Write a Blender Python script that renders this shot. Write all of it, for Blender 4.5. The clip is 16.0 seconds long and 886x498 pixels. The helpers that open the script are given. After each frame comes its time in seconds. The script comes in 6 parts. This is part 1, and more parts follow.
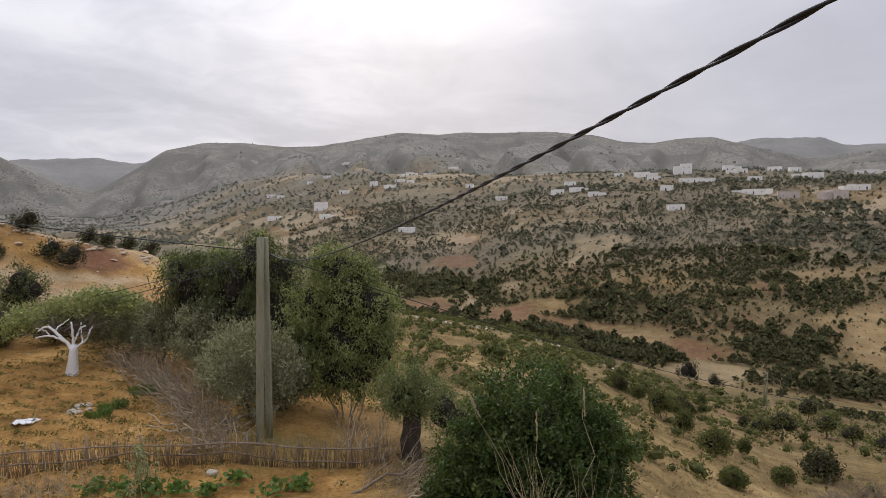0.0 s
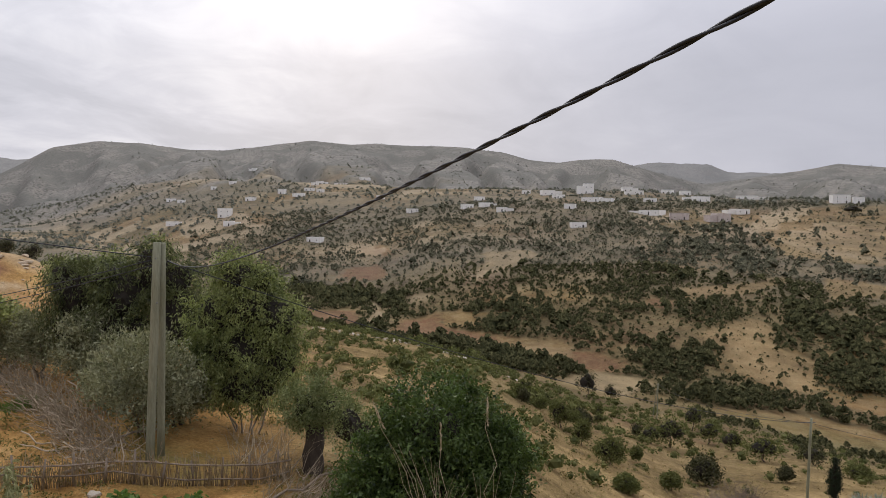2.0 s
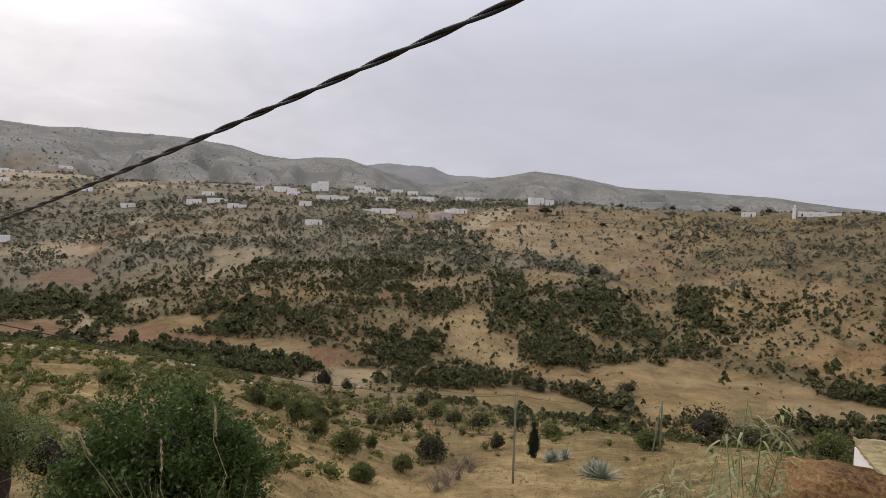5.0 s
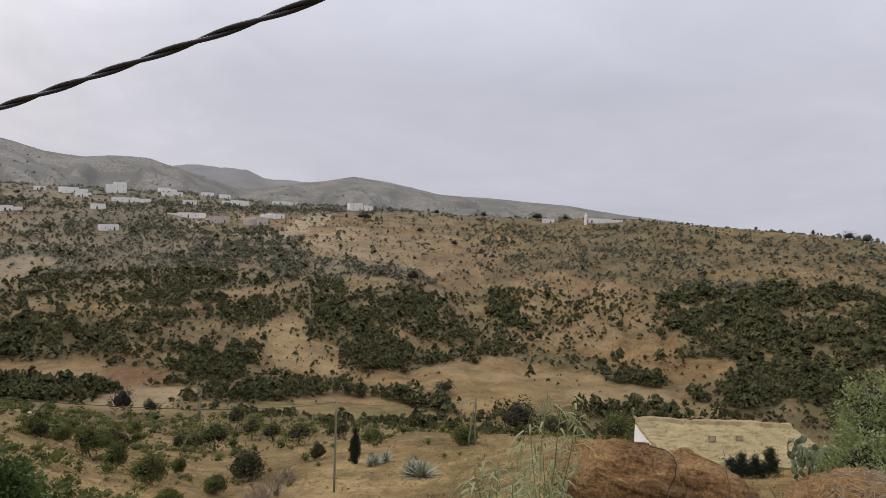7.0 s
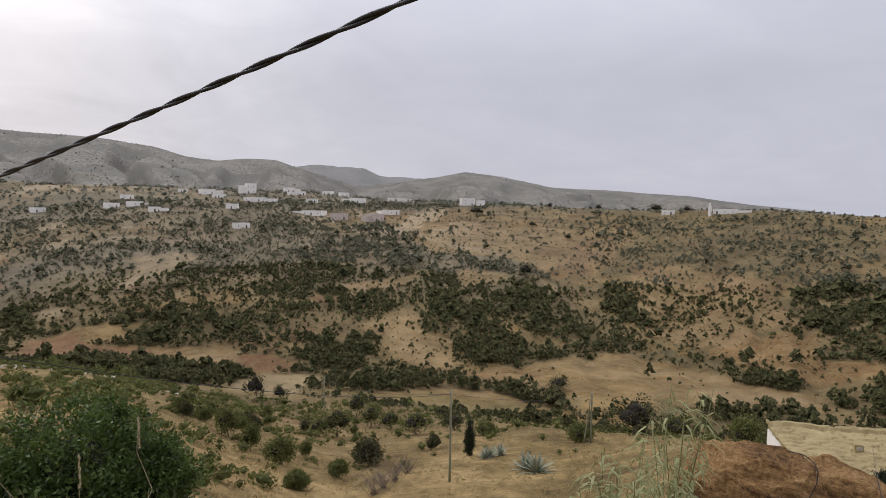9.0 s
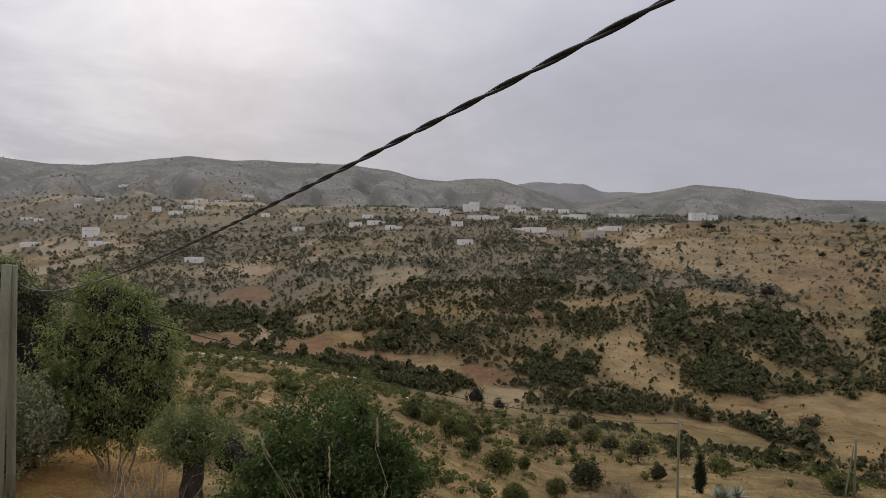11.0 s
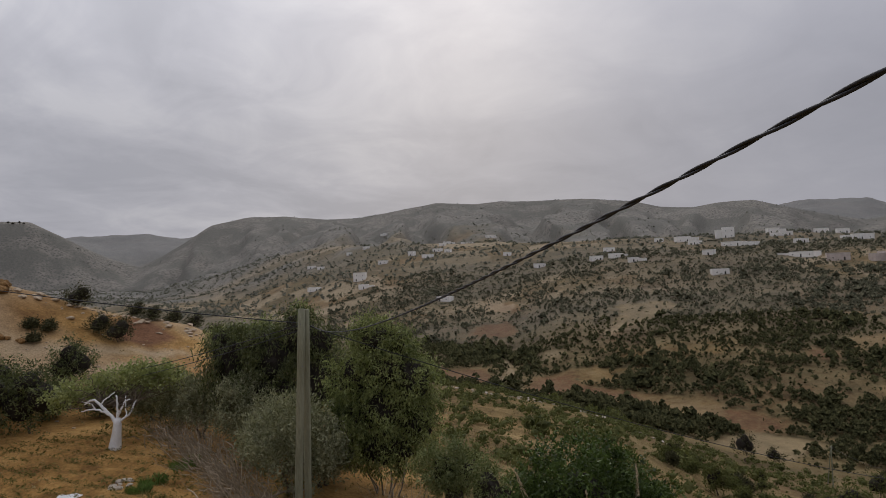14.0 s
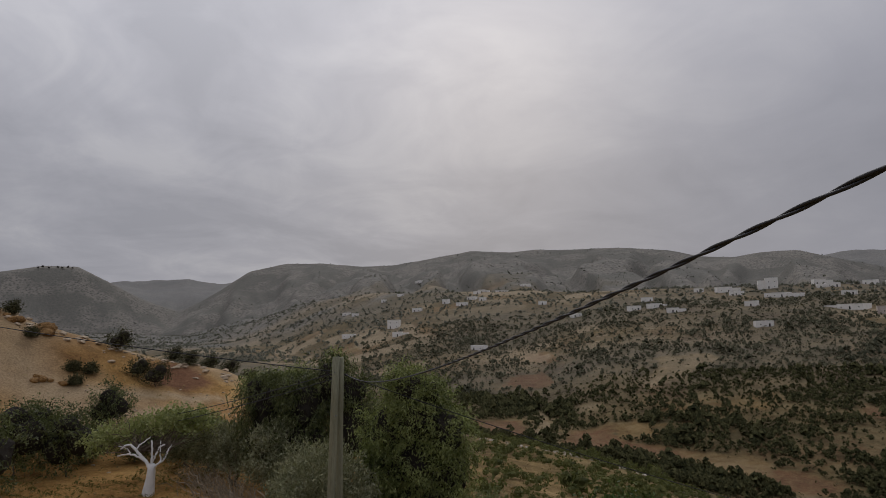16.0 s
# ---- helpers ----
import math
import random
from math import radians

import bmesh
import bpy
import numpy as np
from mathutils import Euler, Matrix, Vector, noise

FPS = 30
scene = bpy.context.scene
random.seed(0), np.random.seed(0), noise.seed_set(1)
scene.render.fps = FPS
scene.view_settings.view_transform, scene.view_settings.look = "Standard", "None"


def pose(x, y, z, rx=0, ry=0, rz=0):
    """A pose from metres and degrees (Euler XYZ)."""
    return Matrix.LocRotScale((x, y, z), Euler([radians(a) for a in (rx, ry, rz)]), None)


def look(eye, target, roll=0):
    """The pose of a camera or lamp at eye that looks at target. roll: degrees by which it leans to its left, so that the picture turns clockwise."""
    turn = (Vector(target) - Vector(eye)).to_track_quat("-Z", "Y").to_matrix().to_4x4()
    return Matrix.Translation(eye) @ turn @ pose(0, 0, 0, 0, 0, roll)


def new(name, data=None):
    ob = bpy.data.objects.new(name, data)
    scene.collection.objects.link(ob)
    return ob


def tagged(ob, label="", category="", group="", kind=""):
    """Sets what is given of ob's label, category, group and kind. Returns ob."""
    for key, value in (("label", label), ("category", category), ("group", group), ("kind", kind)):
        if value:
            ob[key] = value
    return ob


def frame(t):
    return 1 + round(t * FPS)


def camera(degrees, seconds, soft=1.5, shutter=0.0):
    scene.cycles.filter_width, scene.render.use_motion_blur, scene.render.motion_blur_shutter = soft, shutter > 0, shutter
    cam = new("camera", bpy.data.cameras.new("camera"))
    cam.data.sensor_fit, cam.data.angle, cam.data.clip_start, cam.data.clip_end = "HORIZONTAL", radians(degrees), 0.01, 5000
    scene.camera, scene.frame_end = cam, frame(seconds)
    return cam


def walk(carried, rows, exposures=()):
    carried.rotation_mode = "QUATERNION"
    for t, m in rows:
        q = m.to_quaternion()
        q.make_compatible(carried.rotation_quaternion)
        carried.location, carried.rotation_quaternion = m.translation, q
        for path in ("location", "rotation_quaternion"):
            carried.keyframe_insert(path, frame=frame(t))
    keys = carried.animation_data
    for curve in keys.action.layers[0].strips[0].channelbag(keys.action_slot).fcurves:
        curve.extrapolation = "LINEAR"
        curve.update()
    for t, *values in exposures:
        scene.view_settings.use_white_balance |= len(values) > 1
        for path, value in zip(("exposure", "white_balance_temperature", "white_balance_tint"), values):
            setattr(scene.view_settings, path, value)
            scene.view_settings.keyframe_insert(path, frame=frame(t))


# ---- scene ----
cam = camera(71.04, 16.0, soft=0.6)
# seconds, x, y, z, yaw to the right, pitch up, roll (degrees)
PATH = """
0  -0.000 -0.000 7.000  -0.000 -4.871 -1.299
0.5  0.012 -0.004 7.002  1.163 -4.725 -0.997
1  0.007 -0.011 7.006  3.065 -4.477 -0.758
1.5  0.015 -0.022 6.993  5.488 -4.086 -0.415
2  0.015 -0.007 6.980  8.344 -3.811 0.687
2.5  0.021 0.006 7.005  11.142 -3.945 1.057
3  0.015 0.007 6.990  15.169 -3.816 0.965
3.5  0.029 0.003 6.999  19.178 -3.678 1.224
4  0.062 -0.032 7.018  24.669 -3.930 1.364
4.5  0.061 -0.036 6.993  28.440 -3.706 1.658
5  0.072 -0.012 6.994  32.431 -3.572 1.612
5.2  0.083 -0.014 6.999  34.206 -3.346 1.747
7.3  0.137 -0.021 7.002  49.469 -2.566 1.923
7.5  0.145 -0.025 6.986  49.181 -2.416 1.988
8  0.127 -0.016 6.985  47.319 -2.263 1.842
8.5  0.097 -0.012 6.968  42.989 -2.661 1.334
9  0.076 -0.009 6.958  38.631 -3.338 0.967
9.5  0.067 0.028 6.956  33.086 -2.991 1.089
10  0.050 0.051 6.951  27.025 -2.376 0.412
10.2  0.042 0.057 6.946  24.908 -2.202 0.466
12.3  0.049 0.044 6.986  10.938 -1.638 -1.189
12.5  0.043 0.040 6.986  9.497 -1.152 -1.562
13  0.006 0.022 6.998  4.199 0.094 -1.795
13.5  -0.022 0.026 7.011  0.022 0.379 -2.024
14  -0.035 0.042 7.019  -3.304 1.570 -2.325
14.5  -0.044 0.054 7.033  -4.800 2.959 -2.080
15  -0.054 0.065 7.034  -6.092 4.273 -2.001
15.5  -0.061 0.073 7.045  -5.981 5.321 -1.807
16  -0.069 0.079 7.055  -6.340 6.093 -1.623
"""


def carried_pose(x, y, z, yaw, pitch, roll):
    return Matrix.Translation((x, y, z)) @ Euler((0, 0, radians(-yaw))).to_matrix().to_4x4() @ Euler((radians(90 + pitch), 0, 0)).to_matrix().to_4x4() @ Euler((0, 0, radians(roll))).to_matrix().to_4x4()


rows = [[float(v) for v in line.split()] for line in PATH.strip().splitlines()]
walk(cam, [(row[0], carried_pose(*row[1:])) for row in rows],
     exposures=[(0, -0.02), (3.5, -0.05), (4.0, 0.07), (5, 0.02), (8, 0.03), (9.4, 0.03), (10.0, -0.3), (10.4, -0.35), (12.3, -0.45), (13.5, -0.66), (14.5, -0.86), (16, -1.03)])

# ---- world and sun -----------------------------------------------------------
SUN_BEARING, SUN_HEIGHT = -1.0, 24.0


def nodes_of(tree):
    tree.nodes.clear()
    def add(kind, inputs=(), **props):
        n = tree.nodes.new(kind)
        for k, v in props.items():
            setattr(n, k, v)
        for k, v in dict(inputs).items():
            if isinstance(v, bpy.types.NodeSocket):
                tree.links.new(v, n.inputs[k])
            else:
                n.inputs[k].default_value = v
        return n
    return add


def ramp_of(add, fac, stops, interpolation="LINEAR"):
    n = add("ShaderNodeValToRGB", {0: fac})
    e = n.color_ramp.elements
    n.color_ramp.interpolation = interpolation
    while len(e) < len(stops):
        e.new(0.5)
    for el, (p, c) in zip(e, stops):
        el.position, el.color = p, (*c, 1) if len(c) == 3 else c
    return n.outputs[0]


def math_of(add, op, a, b=0.0, c=0.0, clamp=False):
    return add("ShaderNodeMath", {0: a, 1: b, 2: c}, operation=op, use_clamp=clamp).outputs[0]


def mix_of(add, fac, a, b, blend="MIX"):
    n = add("ShaderNodeMix", data_type="RGBA", blend_type=blend)
    t = n.id_data
    for i, v in ((0, fac), (6, a), (7, b)):
        if isinstance(v, bpy.types.NodeSocket):
            t.links.new(v, n.inputs[i])
        else:
            n.inputs[i].default_value = v if i == 0 else (*v, 1) if len(v) == 3 else v
    return n.outputs[2]


def noise_of(add, vec, scale, detail=4.0, rough=0.55, distortion=0.0):
    return add("ShaderNodeTexNoise", {"Vector": vec, "Scale": scale, "Detail": detail, "Roughness": rough, "Distortion": distortion}).outputs[0]


def make_world():
    w = bpy.data.worlds.new("overcast_sky")
    scene.world = w
    w.use_nodes = True
    add = nodes_of(w.node_tree)
    tc = add("ShaderNodeTexCoord").outputs["Generated"]
    sky = add("ShaderNodeTexSky", sky_type="NISHITA", sun_disc=False, sun_elevation=radians(SUN_HEIGHT), sun_rotation=radians(SUN_BEARING), dust_density=4.0)
    sky_dim = mix_of(add, 1.0, sky.outputs[0], (0.05, 0.05, 0.05), "MULTIPLY")
    # a high cloud sheet, flattened towards the horizon
    sep = add("ShaderNodeSeparateXYZ", {0: tc})
    up = math_of(add, "ADD", math_of(add, "MAXIMUM", sep.outputs[2], 0.0), 0.24)
    cx, cy = math_of(add, "DIVIDE", sep.outputs[0], up), math_of(add, "DIVIDE", sep.outputs[1], up)
    sheet = add("ShaderNodeCombineXYZ", {0: cx, 1: cy, 2: 0.4}).outputs[0]
    big = noise_of(add, sheet, 0.8, 6, 0.55, 0.6)
    fine = noise_of(add, sheet, 2.6, 7, 0.58, 0.8)
    tex = math_of(add, "ADD", math_of(add, "MULTIPLY", big, 0.66), math_of(add, "MULTIPLY", fine, 0.34))
    b3 = radians(62.0)
    calm = add("ShaderNodeVectorMath", {0: tc, 1: (math.sin(b3), math.cos(b3), 0.0)}, operation="DOT_PRODUCT").outputs["Value"]
    lively = add("ShaderNodeMapRange", {0: calm, 1: 0.3, 2: 0.9, 3: 1.45, 4: 0.3}).outputs[0]
    tex = math_of(add, "ADD", math_of(add, "MULTIPLY", math_of(add, "SUBTRACT", tex, 0.49), lively), 0.487)
    cloud = ramp_of(add, tex, [(0.38, (0.475, 0.485, 0.565)), (0.5, (0.572, 0.578, 0.662)), (0.62, (0.70, 0.70, 0.77))])
    # the veiled sun brightens the cloud around it
    b, h = radians(SUN_BEARING), radians(17.0)
    d = add("ShaderNodeVectorMath", {0: tc, 1: (math.sin(b) * math.cos(h), math.cos(b) * math.cos(h), math.sin(h))}, operation="DOT_PRODUCT").outputs["Value"]
    glow = math_of(add, "ADD", math_of(add, "MULTIPLY", math_of(add, "POWER", math_of(add, "MAXIMUM", d, 0.0), 30.0), 0.05),
                   math_of(add, "MULTIPLY", math_of(add, "POWER", math_of(add, "MAXIMUM", d, 0.0), 6.0), 0.035))
    # thinner cloud high on the other side
    b2, h2 = radians(-30.0), radians(42.0)
    d2 = add("ShaderNodeVectorMath", {0: tc, 1: (math.sin(b2) * math.cos(h2), math.cos(b2) * math.cos(h2), math.sin(h2))}, operation="DOT_PRODUCT").outputs["Value"]
    glow = math_of(add, "ADD", glow, math_of(add, "MULTIPLY", math_of(add, "POWER", math_of(add, "MAXIMUM", d2, 0.0), 5.0), 0.28))
    lit = mix_of(add, 1.0, cloud, add("ShaderNodeCombineColor", {0: glow, 1: math_of(add, "MULTIPLY", glow, 0.985), 2: math_of(add, "MULTIPLY", glow, 0.98)}).outputs[0], "ADD")
    # an overcast sky is brightest overhead
    high = add("ShaderNodeMapRange", {0: sep.outputs[2], 1: 0.2, 2: 1.0, 3: 1.0, 4: 2.3}).outputs[0]
    lit = mix_of(add, 1.0, lit, add("ShaderNodeCombineColor", {0: high, 1: high, 2: high}).outputs[0], "MULTIPLY")
    both = mix_of(add, 0.92, sky_dim, lit)
    bg = add("ShaderNodeBackground", {0: both, 1: 1.0})
    add("ShaderNodeOutputWorld", {0: bg.outputs[0]})


make_world()
sun = new("sun", bpy.data.lights.new("sun", "SUN"))
sun.data.energy, sun.data.angle, sun.data.color = 1.0, radians(25), (1.0, 0.965, 0.91)
b_, h_ = radians(SUN_BEARING), radians(SUN_HEIGHT + 14)
sun.matrix_world = look((math.sin(b_) * math.cos(h_) * 90, math.cos(b_) * math.cos(h_) * 90, math.sin(h_) * 90), (0, 0, 0))


# ---- materials ---------------------------------------------------------------
def material(name):
    m = bpy.data.materials.new(name)
    m.use_nodes = True
    return m, nodes_of(m.node_tree)


def surface(add, base, rough=0.8, metal=0.0, normal=None, spec=0.3):
    ins = {"Base Color": base, "Roughness": rough, "Metallic": metal, "Specular IOR Level": spec}
    if normal is not None:
        ins["Normal"] = normal
    return add("ShaderNodeBsdfPrincipled", ins).outputs[0]


def bump_of(add, height, distance=0.02, strength=0.6):
    return add("ShaderNodeBump", {"Height": height, "Distance": distance, "Strength": strength}).outputs[0]


def plain_material(name, dark, light, scale=3.0, rough=0.85, bump=0.01, stretch=(1, 1, 1), spec=0.25, metal=0.0, fine=6.0):
    """Two tones over broad stains and fine grain, with relief."""
    m, add = material(name)
    tc = add("ShaderNodeTexCoord").outputs["Object"]
    v = add("ShaderNodeMapping", {"Vector": tc, "Scale": stretch}).outputs[0]
    a, g = noise_of(add, v, scale, 5), noise_of(add, v, scale * fine, 5, 0.65)
    t = math_of(add, "ADD", math_of(add, "MULTIPLY", a, 0.55), math_of(add, "MULTIPLY", g, 0.45))
    rnd = add("ShaderNodeObjectInfo").outputs["Random"]
    t = math_of(add, "ADD", t, math_of(add, "MULTIPLY", math_of(add, "SUBTRACT", rnd, 0.5), 0.12))
    col = ramp_of(add, t, [(0.3, dark), (0.7, light)])
    add("ShaderNodeOutputMaterial", {0: surface(add, col, rough, metal, bump_of(add, g, bump), spec)})
    return m


def leaf_material(name, dark, light, translucent=0.3, rough=0.6, spec=0.2, clump=1.5):
    """Leaves: each one its own tone, groups of them drifting in hue, some light coming through."""
    m, add = material(name)
    isl = add("ShaderNodeNewGeometry")
    pos = add("ShaderNodeTexCoord").outputs["Object"]
    n = noise_of(add, pos, clump, 3, 0.6)
    t = math_of(add, "ADD", math_of(add, "MULTIPLY", isl.outputs["Random Per Island"], 0.3), math_of(add, "MULTIPLY", n, 0.75))
    col = ramp_of(add, t, [(0.32, dark), (0.72, light)])
    s = surface(add, col, rough, 0, None, spec)
    tr = add("ShaderNodeBsdfTranslucent", {0: mix_of(add, 0.5, col, (light[0] * 1.2, light[1] * 1.4, light[2] * 0.7))}).outputs[0]
    mix = add("ShaderNodeMixShader", {0: translucent, 1: s, 2: tr}).outputs[0]
    add("ShaderNodeOutputMaterial", {0: mix})
    return m


def scrub_material(name, dark, light, gap_shade=0.45):
    """Whole bushes: each its own tone, mottled by clumps of foliage, with shade painted into the gaps between them."""
    m, add = material(name)
    isl = add("ShaderNodeNewGeometry").outputs["Random Per Island"]
    pos = add("ShaderNodeTexCoord").outputs["Object"]
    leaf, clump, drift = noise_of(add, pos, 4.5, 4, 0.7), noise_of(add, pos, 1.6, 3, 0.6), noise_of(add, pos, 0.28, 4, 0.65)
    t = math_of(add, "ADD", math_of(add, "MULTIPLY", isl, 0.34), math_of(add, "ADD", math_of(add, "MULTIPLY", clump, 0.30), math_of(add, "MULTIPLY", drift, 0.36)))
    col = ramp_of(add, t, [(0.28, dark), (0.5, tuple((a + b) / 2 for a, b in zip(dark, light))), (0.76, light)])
    # hollows of the leaf noise are darkened in colour as shaded gaps
    col = mix_of(add, 1.0, col, ramp_of(add, leaf, [(0.38, (gap_shade, gap_shade, gap_shade)), (0.62, (1.3, 1.3, 1.3))]), "MULTIPLY")
    h = math_of(add, "ADD", math_of(add, "MULTIPLY", clump, 0.7), math_of(add, "MULTIPLY", leaf, 0.5))
    add("ShaderNodeOutputMaterial", {0: surface(add, col, 0.95, 0, bump_of(add, h, 0.5, 1.0), 0.03)})
    return m


def ground_material():
    m, add = material("hill_ground")
    pos = add("ShaderNodeTexCoord").outputs["Object"]
    zone = add("ShaderNodeAttribute", attribute_name="zone")
    cover = add("ShaderNodeAttribute", attribute_name="cover")
    zs = add("ShaderNodeSeparateColor", {0: zone.outputs["Color"]})
    cs = add("ShaderNodeSeparateColor", {0: cover.outputs["Color"]})
    wide, mid, patchy, near, grit = noise_of(add, pos, 0.011, 5), noise_of(add, pos, 0.07, 7, 0.68), noise_of(add, pos, 0.33, 6, 0.7), noise_of(add, pos, 1.1, 8, 0.72), noise_of(add, pos, 9.0, 5, 0.75)
    t = math_of(add, "ADD", math_of(add, "MULTIPLY", mid, 0.4), math_of(add, "ADD", math_of(add, "MULTIPLY", near, 0.3), math_of(add, "MULTIPLY", patchy, 0.3)))
    dry = ramp_of(add, t, [(0.40, (0.092, 0.066, 0.029)), (0.465, (0.175, 0.121, 0.048)), (0.525, (0.262, 0.183, 0.074)), (0.60, (0.39, 0.28, 0.12))])
    olive = ramp_of(add, math_of(add, "ADD", math_of(add, "MULTIPLY", mid, 0.45), math_of(add, "ADD", math_of(add, "MULTIPLY", patchy, 0.35), math_of(add, "MULTIPLY", near, 0.2))), [(0.40, (0.077, 0.056, 0.030)), (0.5, (0.17, 0.121, 0.064)), (0.60, (0.31, 0.22, 0.124))])
    base = mix_of(add, math_of(add, "MULTIPLY", math_of(add, "SUBTRACT", wide, 0.27, clamp=True), 2.0, clamp=True), dry, olive)
    soil = ramp_of(add, t, [(0.40, (0.17, 0.088, 0.027)), (0.48, (0.34, 0.188, 0.058)), (0.54, (0.45, 0.263, 0.09)), (0.62, (0.60, 0.395, 0.175))])
    red = ramp_of(add, t, [(0.40, (0.115, 0.056, 0.030)), (0.60, (0.25, 0.128, 0.070))])
    pale = ramp_of(add, t, [(0.3, (0.33, 0.25, 0.15)), (0.7, (0.52, 0.42, 0.28))])
    scrub = ramp_of(add, t, [(0.4, (0.075, 0.062, 0.03)), (0.6, (0.17, 0.135, 0.068))])
    base = mix_of(add, zs.outputs[0], base, soil)
    base = mix_of(add, zs.outputs[1], base, red)
    base = mix_of(add, zs.outputs[2], base, pale)
    # thin cover: grassy scrub, and mountain heath with haze mixed into its grey
    tuft = math_of(add, "MULTIPLY", cs.outputs[0], ramp_of(add, math_of(add, "ADD", math_of(add, "MULTIPLY", patchy, 0.6), math_of(add, "MULTIPLY", near, 0.4)), [(0.42, (0, 0, 0)), (0.53, (1, 1, 1))]))
    base = mix_of(add, tuft, base, scrub)
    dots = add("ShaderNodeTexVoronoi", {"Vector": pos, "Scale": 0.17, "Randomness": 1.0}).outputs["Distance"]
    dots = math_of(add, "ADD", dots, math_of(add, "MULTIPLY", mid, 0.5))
    hazed_heath = ramp_of(add, dots, [(0.42, (0.112, 0.109, 0.097)), (0.62, (0.182, 0.172, 0.15)), (0.95, (0.246, 0.226, 0.192))])
    hazed_heath = mix_of(add, ramp_of(add, wide, [(0.45, (0, 0, 0)), (0.55, (0.8, 0.8, 0.8))]), hazed_heath, (0.15, 0.146, 0.126))
    # the farthest range is coloured lighter and greyer still, as by haze
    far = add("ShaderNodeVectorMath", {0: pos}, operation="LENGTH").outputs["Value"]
    hazed_heath = mix_of(add, add("ShaderNodeMapRange", {0: far, 1: 2400.0, 2: 2700.0, 3: 0.0, 4: 0.6}).outputs[0], hazed_heath, (0.23, 0.228, 0.22))
    base = mix_of(add, cs.outputs[1], base, hazed_heath)
    base = mix_of(add, math_of(add, "MULTIPLY", cs.outputs[2], ramp_of(add, near, [(0.35, (0.2, 0.2, 0.2)), (0.6, (1, 1, 1))])), base, (0.10, 0.115, 0.04))
    base = mix_of(add, 0.5, base, mix_of(add, 1.0, base, ramp_of(add, grit, [(0.36, (0.45, 0.43, 0.4)), (0.62, (1.4, 1.4, 1.4))]), "MULTIPLY"))
    hgt = math_of(add, "ADD", math_of(add, "MULTIPLY", near, 0.5), math_of(add, "MULTIPLY", grit, 0.12))
    add("ShaderNodeOutputMaterial", {0: surface(add, base, 0.95, 0, bump_of(add, hgt, 0.35, 0.8), 0.1)})
    return m


M_GROUND = ground_material()
M_GUM = leaf_material("gum_leaves", (0.020, 0.028, 0.012), (0.35, 0.38, 0.14), 0.22, 0.5)
# near-black colour for the shade within tree crowns
M_CROWN_SHADE = plain_material("crown_shade", (0.012, 0.010, 0.008), (0.045, 0.037, 0.028), 4.0, 0.95, 0.05)
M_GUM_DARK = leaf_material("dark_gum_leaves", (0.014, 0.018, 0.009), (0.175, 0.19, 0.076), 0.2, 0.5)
M_CAROB = leaf_material("carob_leaves", (0.008, 0.016, 0.005), (0.118, 0.168, 0.046), 0.22, 0.45, clump=2.4)
M_OLIVE = leaf_material("olive_leaves", (0.085, 0.088, 0.046), (0.36, 0.355, 0.215), 0.15)
M_FIG = leaf_material("young_leaves", (0.12, 0.135, 0.05), (0.37, 0.39, 0.16), 0.25)
M_JUNIPER = leaf_material("juniper_leaves", (0.026, 0.028, 0.015), (0.125, 0.118, 0.062), 0.1, 0.9, 0.03)
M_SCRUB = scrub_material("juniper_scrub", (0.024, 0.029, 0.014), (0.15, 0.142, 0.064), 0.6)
# the same scrub farther off, haze put into its lighter, greyer colour
M_HAZED_SCRUB = scrub_material("hazed_juniper", (0.052, 0.058, 0.038), (0.225, 0.208, 0.132), 0.65)
M_SHRUB = leaf_material("hill_shrub", (0.045, 0.054, 0.020), (0.185, 0.186, 0.07), 0.2, 0.8, 0.05)
M_REED = leaf_material("reed_leaves", (0.13, 0.14, 0.06), (0.36, 0.355, 0.19), 0.2, 0.8, 0.05)
M_AGAVE = plain_material("agave_flesh", (0.17, 0.19, 0.13), (0.34, 0.36, 0.27), 2.0, 0.5)
M_GRASS = leaf_material("green_crop", (0.05, 0.085, 0.02), (0.15, 0.23, 0.06), 0.35)
M_STRAW = leaf_material("dry_stalks", (0.23, 0.175, 0.11), (0.54, 0.45, 0.32), 0.1, 0.8)
M_STICK = plain_material("dead_sticks", (0.12, 0.09, 0.065), (0.32, 0.26, 0.20), 6.0, 0.9, 0.004, (1, 1, 0.15))
M_STICK_PALE = plain_material("bleached_sticks", (0.27, 0.21, 0.14), (0.58, 0.49, 0.36), 6.0, 0.9, 0.004, (1, 1, 0.15))
M_BARK = plain_material("bark", (0.06, 0.045, 0.032), (0.19, 0.15, 0.11), 5.0, 0.9, 0.02, (1, 1, 0.3))
M_BARK_PALE = plain_material("pale_bark", (0.17, 0.14, 0.11), (0.40, 0.35, 0.28), 5.0, 0.85, 0.01, (1, 1, 0.3))
M_LIME = plain_material("limewash", (0.60, 0.59, 0.57), (0.84, 0.83, 0.81), 4.0, 0.9, 0.01)
M_POLE = plain_material("weathered_pole", (0.13, 0.13, 0.082), (0.31, 0.305, 0.21), 3.0, 0.9, 0.012, (2.2, 2.2, 0.25))
M_CABLE = plain_material("cable_sheath", (0.012, 0.013, 0.017), (0.032, 0.034, 0.041), 20.0, 0.5, 0.0005, spec=0.4)
M_CABLE_GREY = plain_material("grey_cable_sheath", (0.10, 0.10, 0.10), (0.22, 0.22, 0.21), 12.0, 0.6, 0.0005)
M_WALL = plain_material("white_plaster", (0.78, 0.745, 0.69), (0.91, 0.885, 0.845), 0.5, 0.9, 0.01)
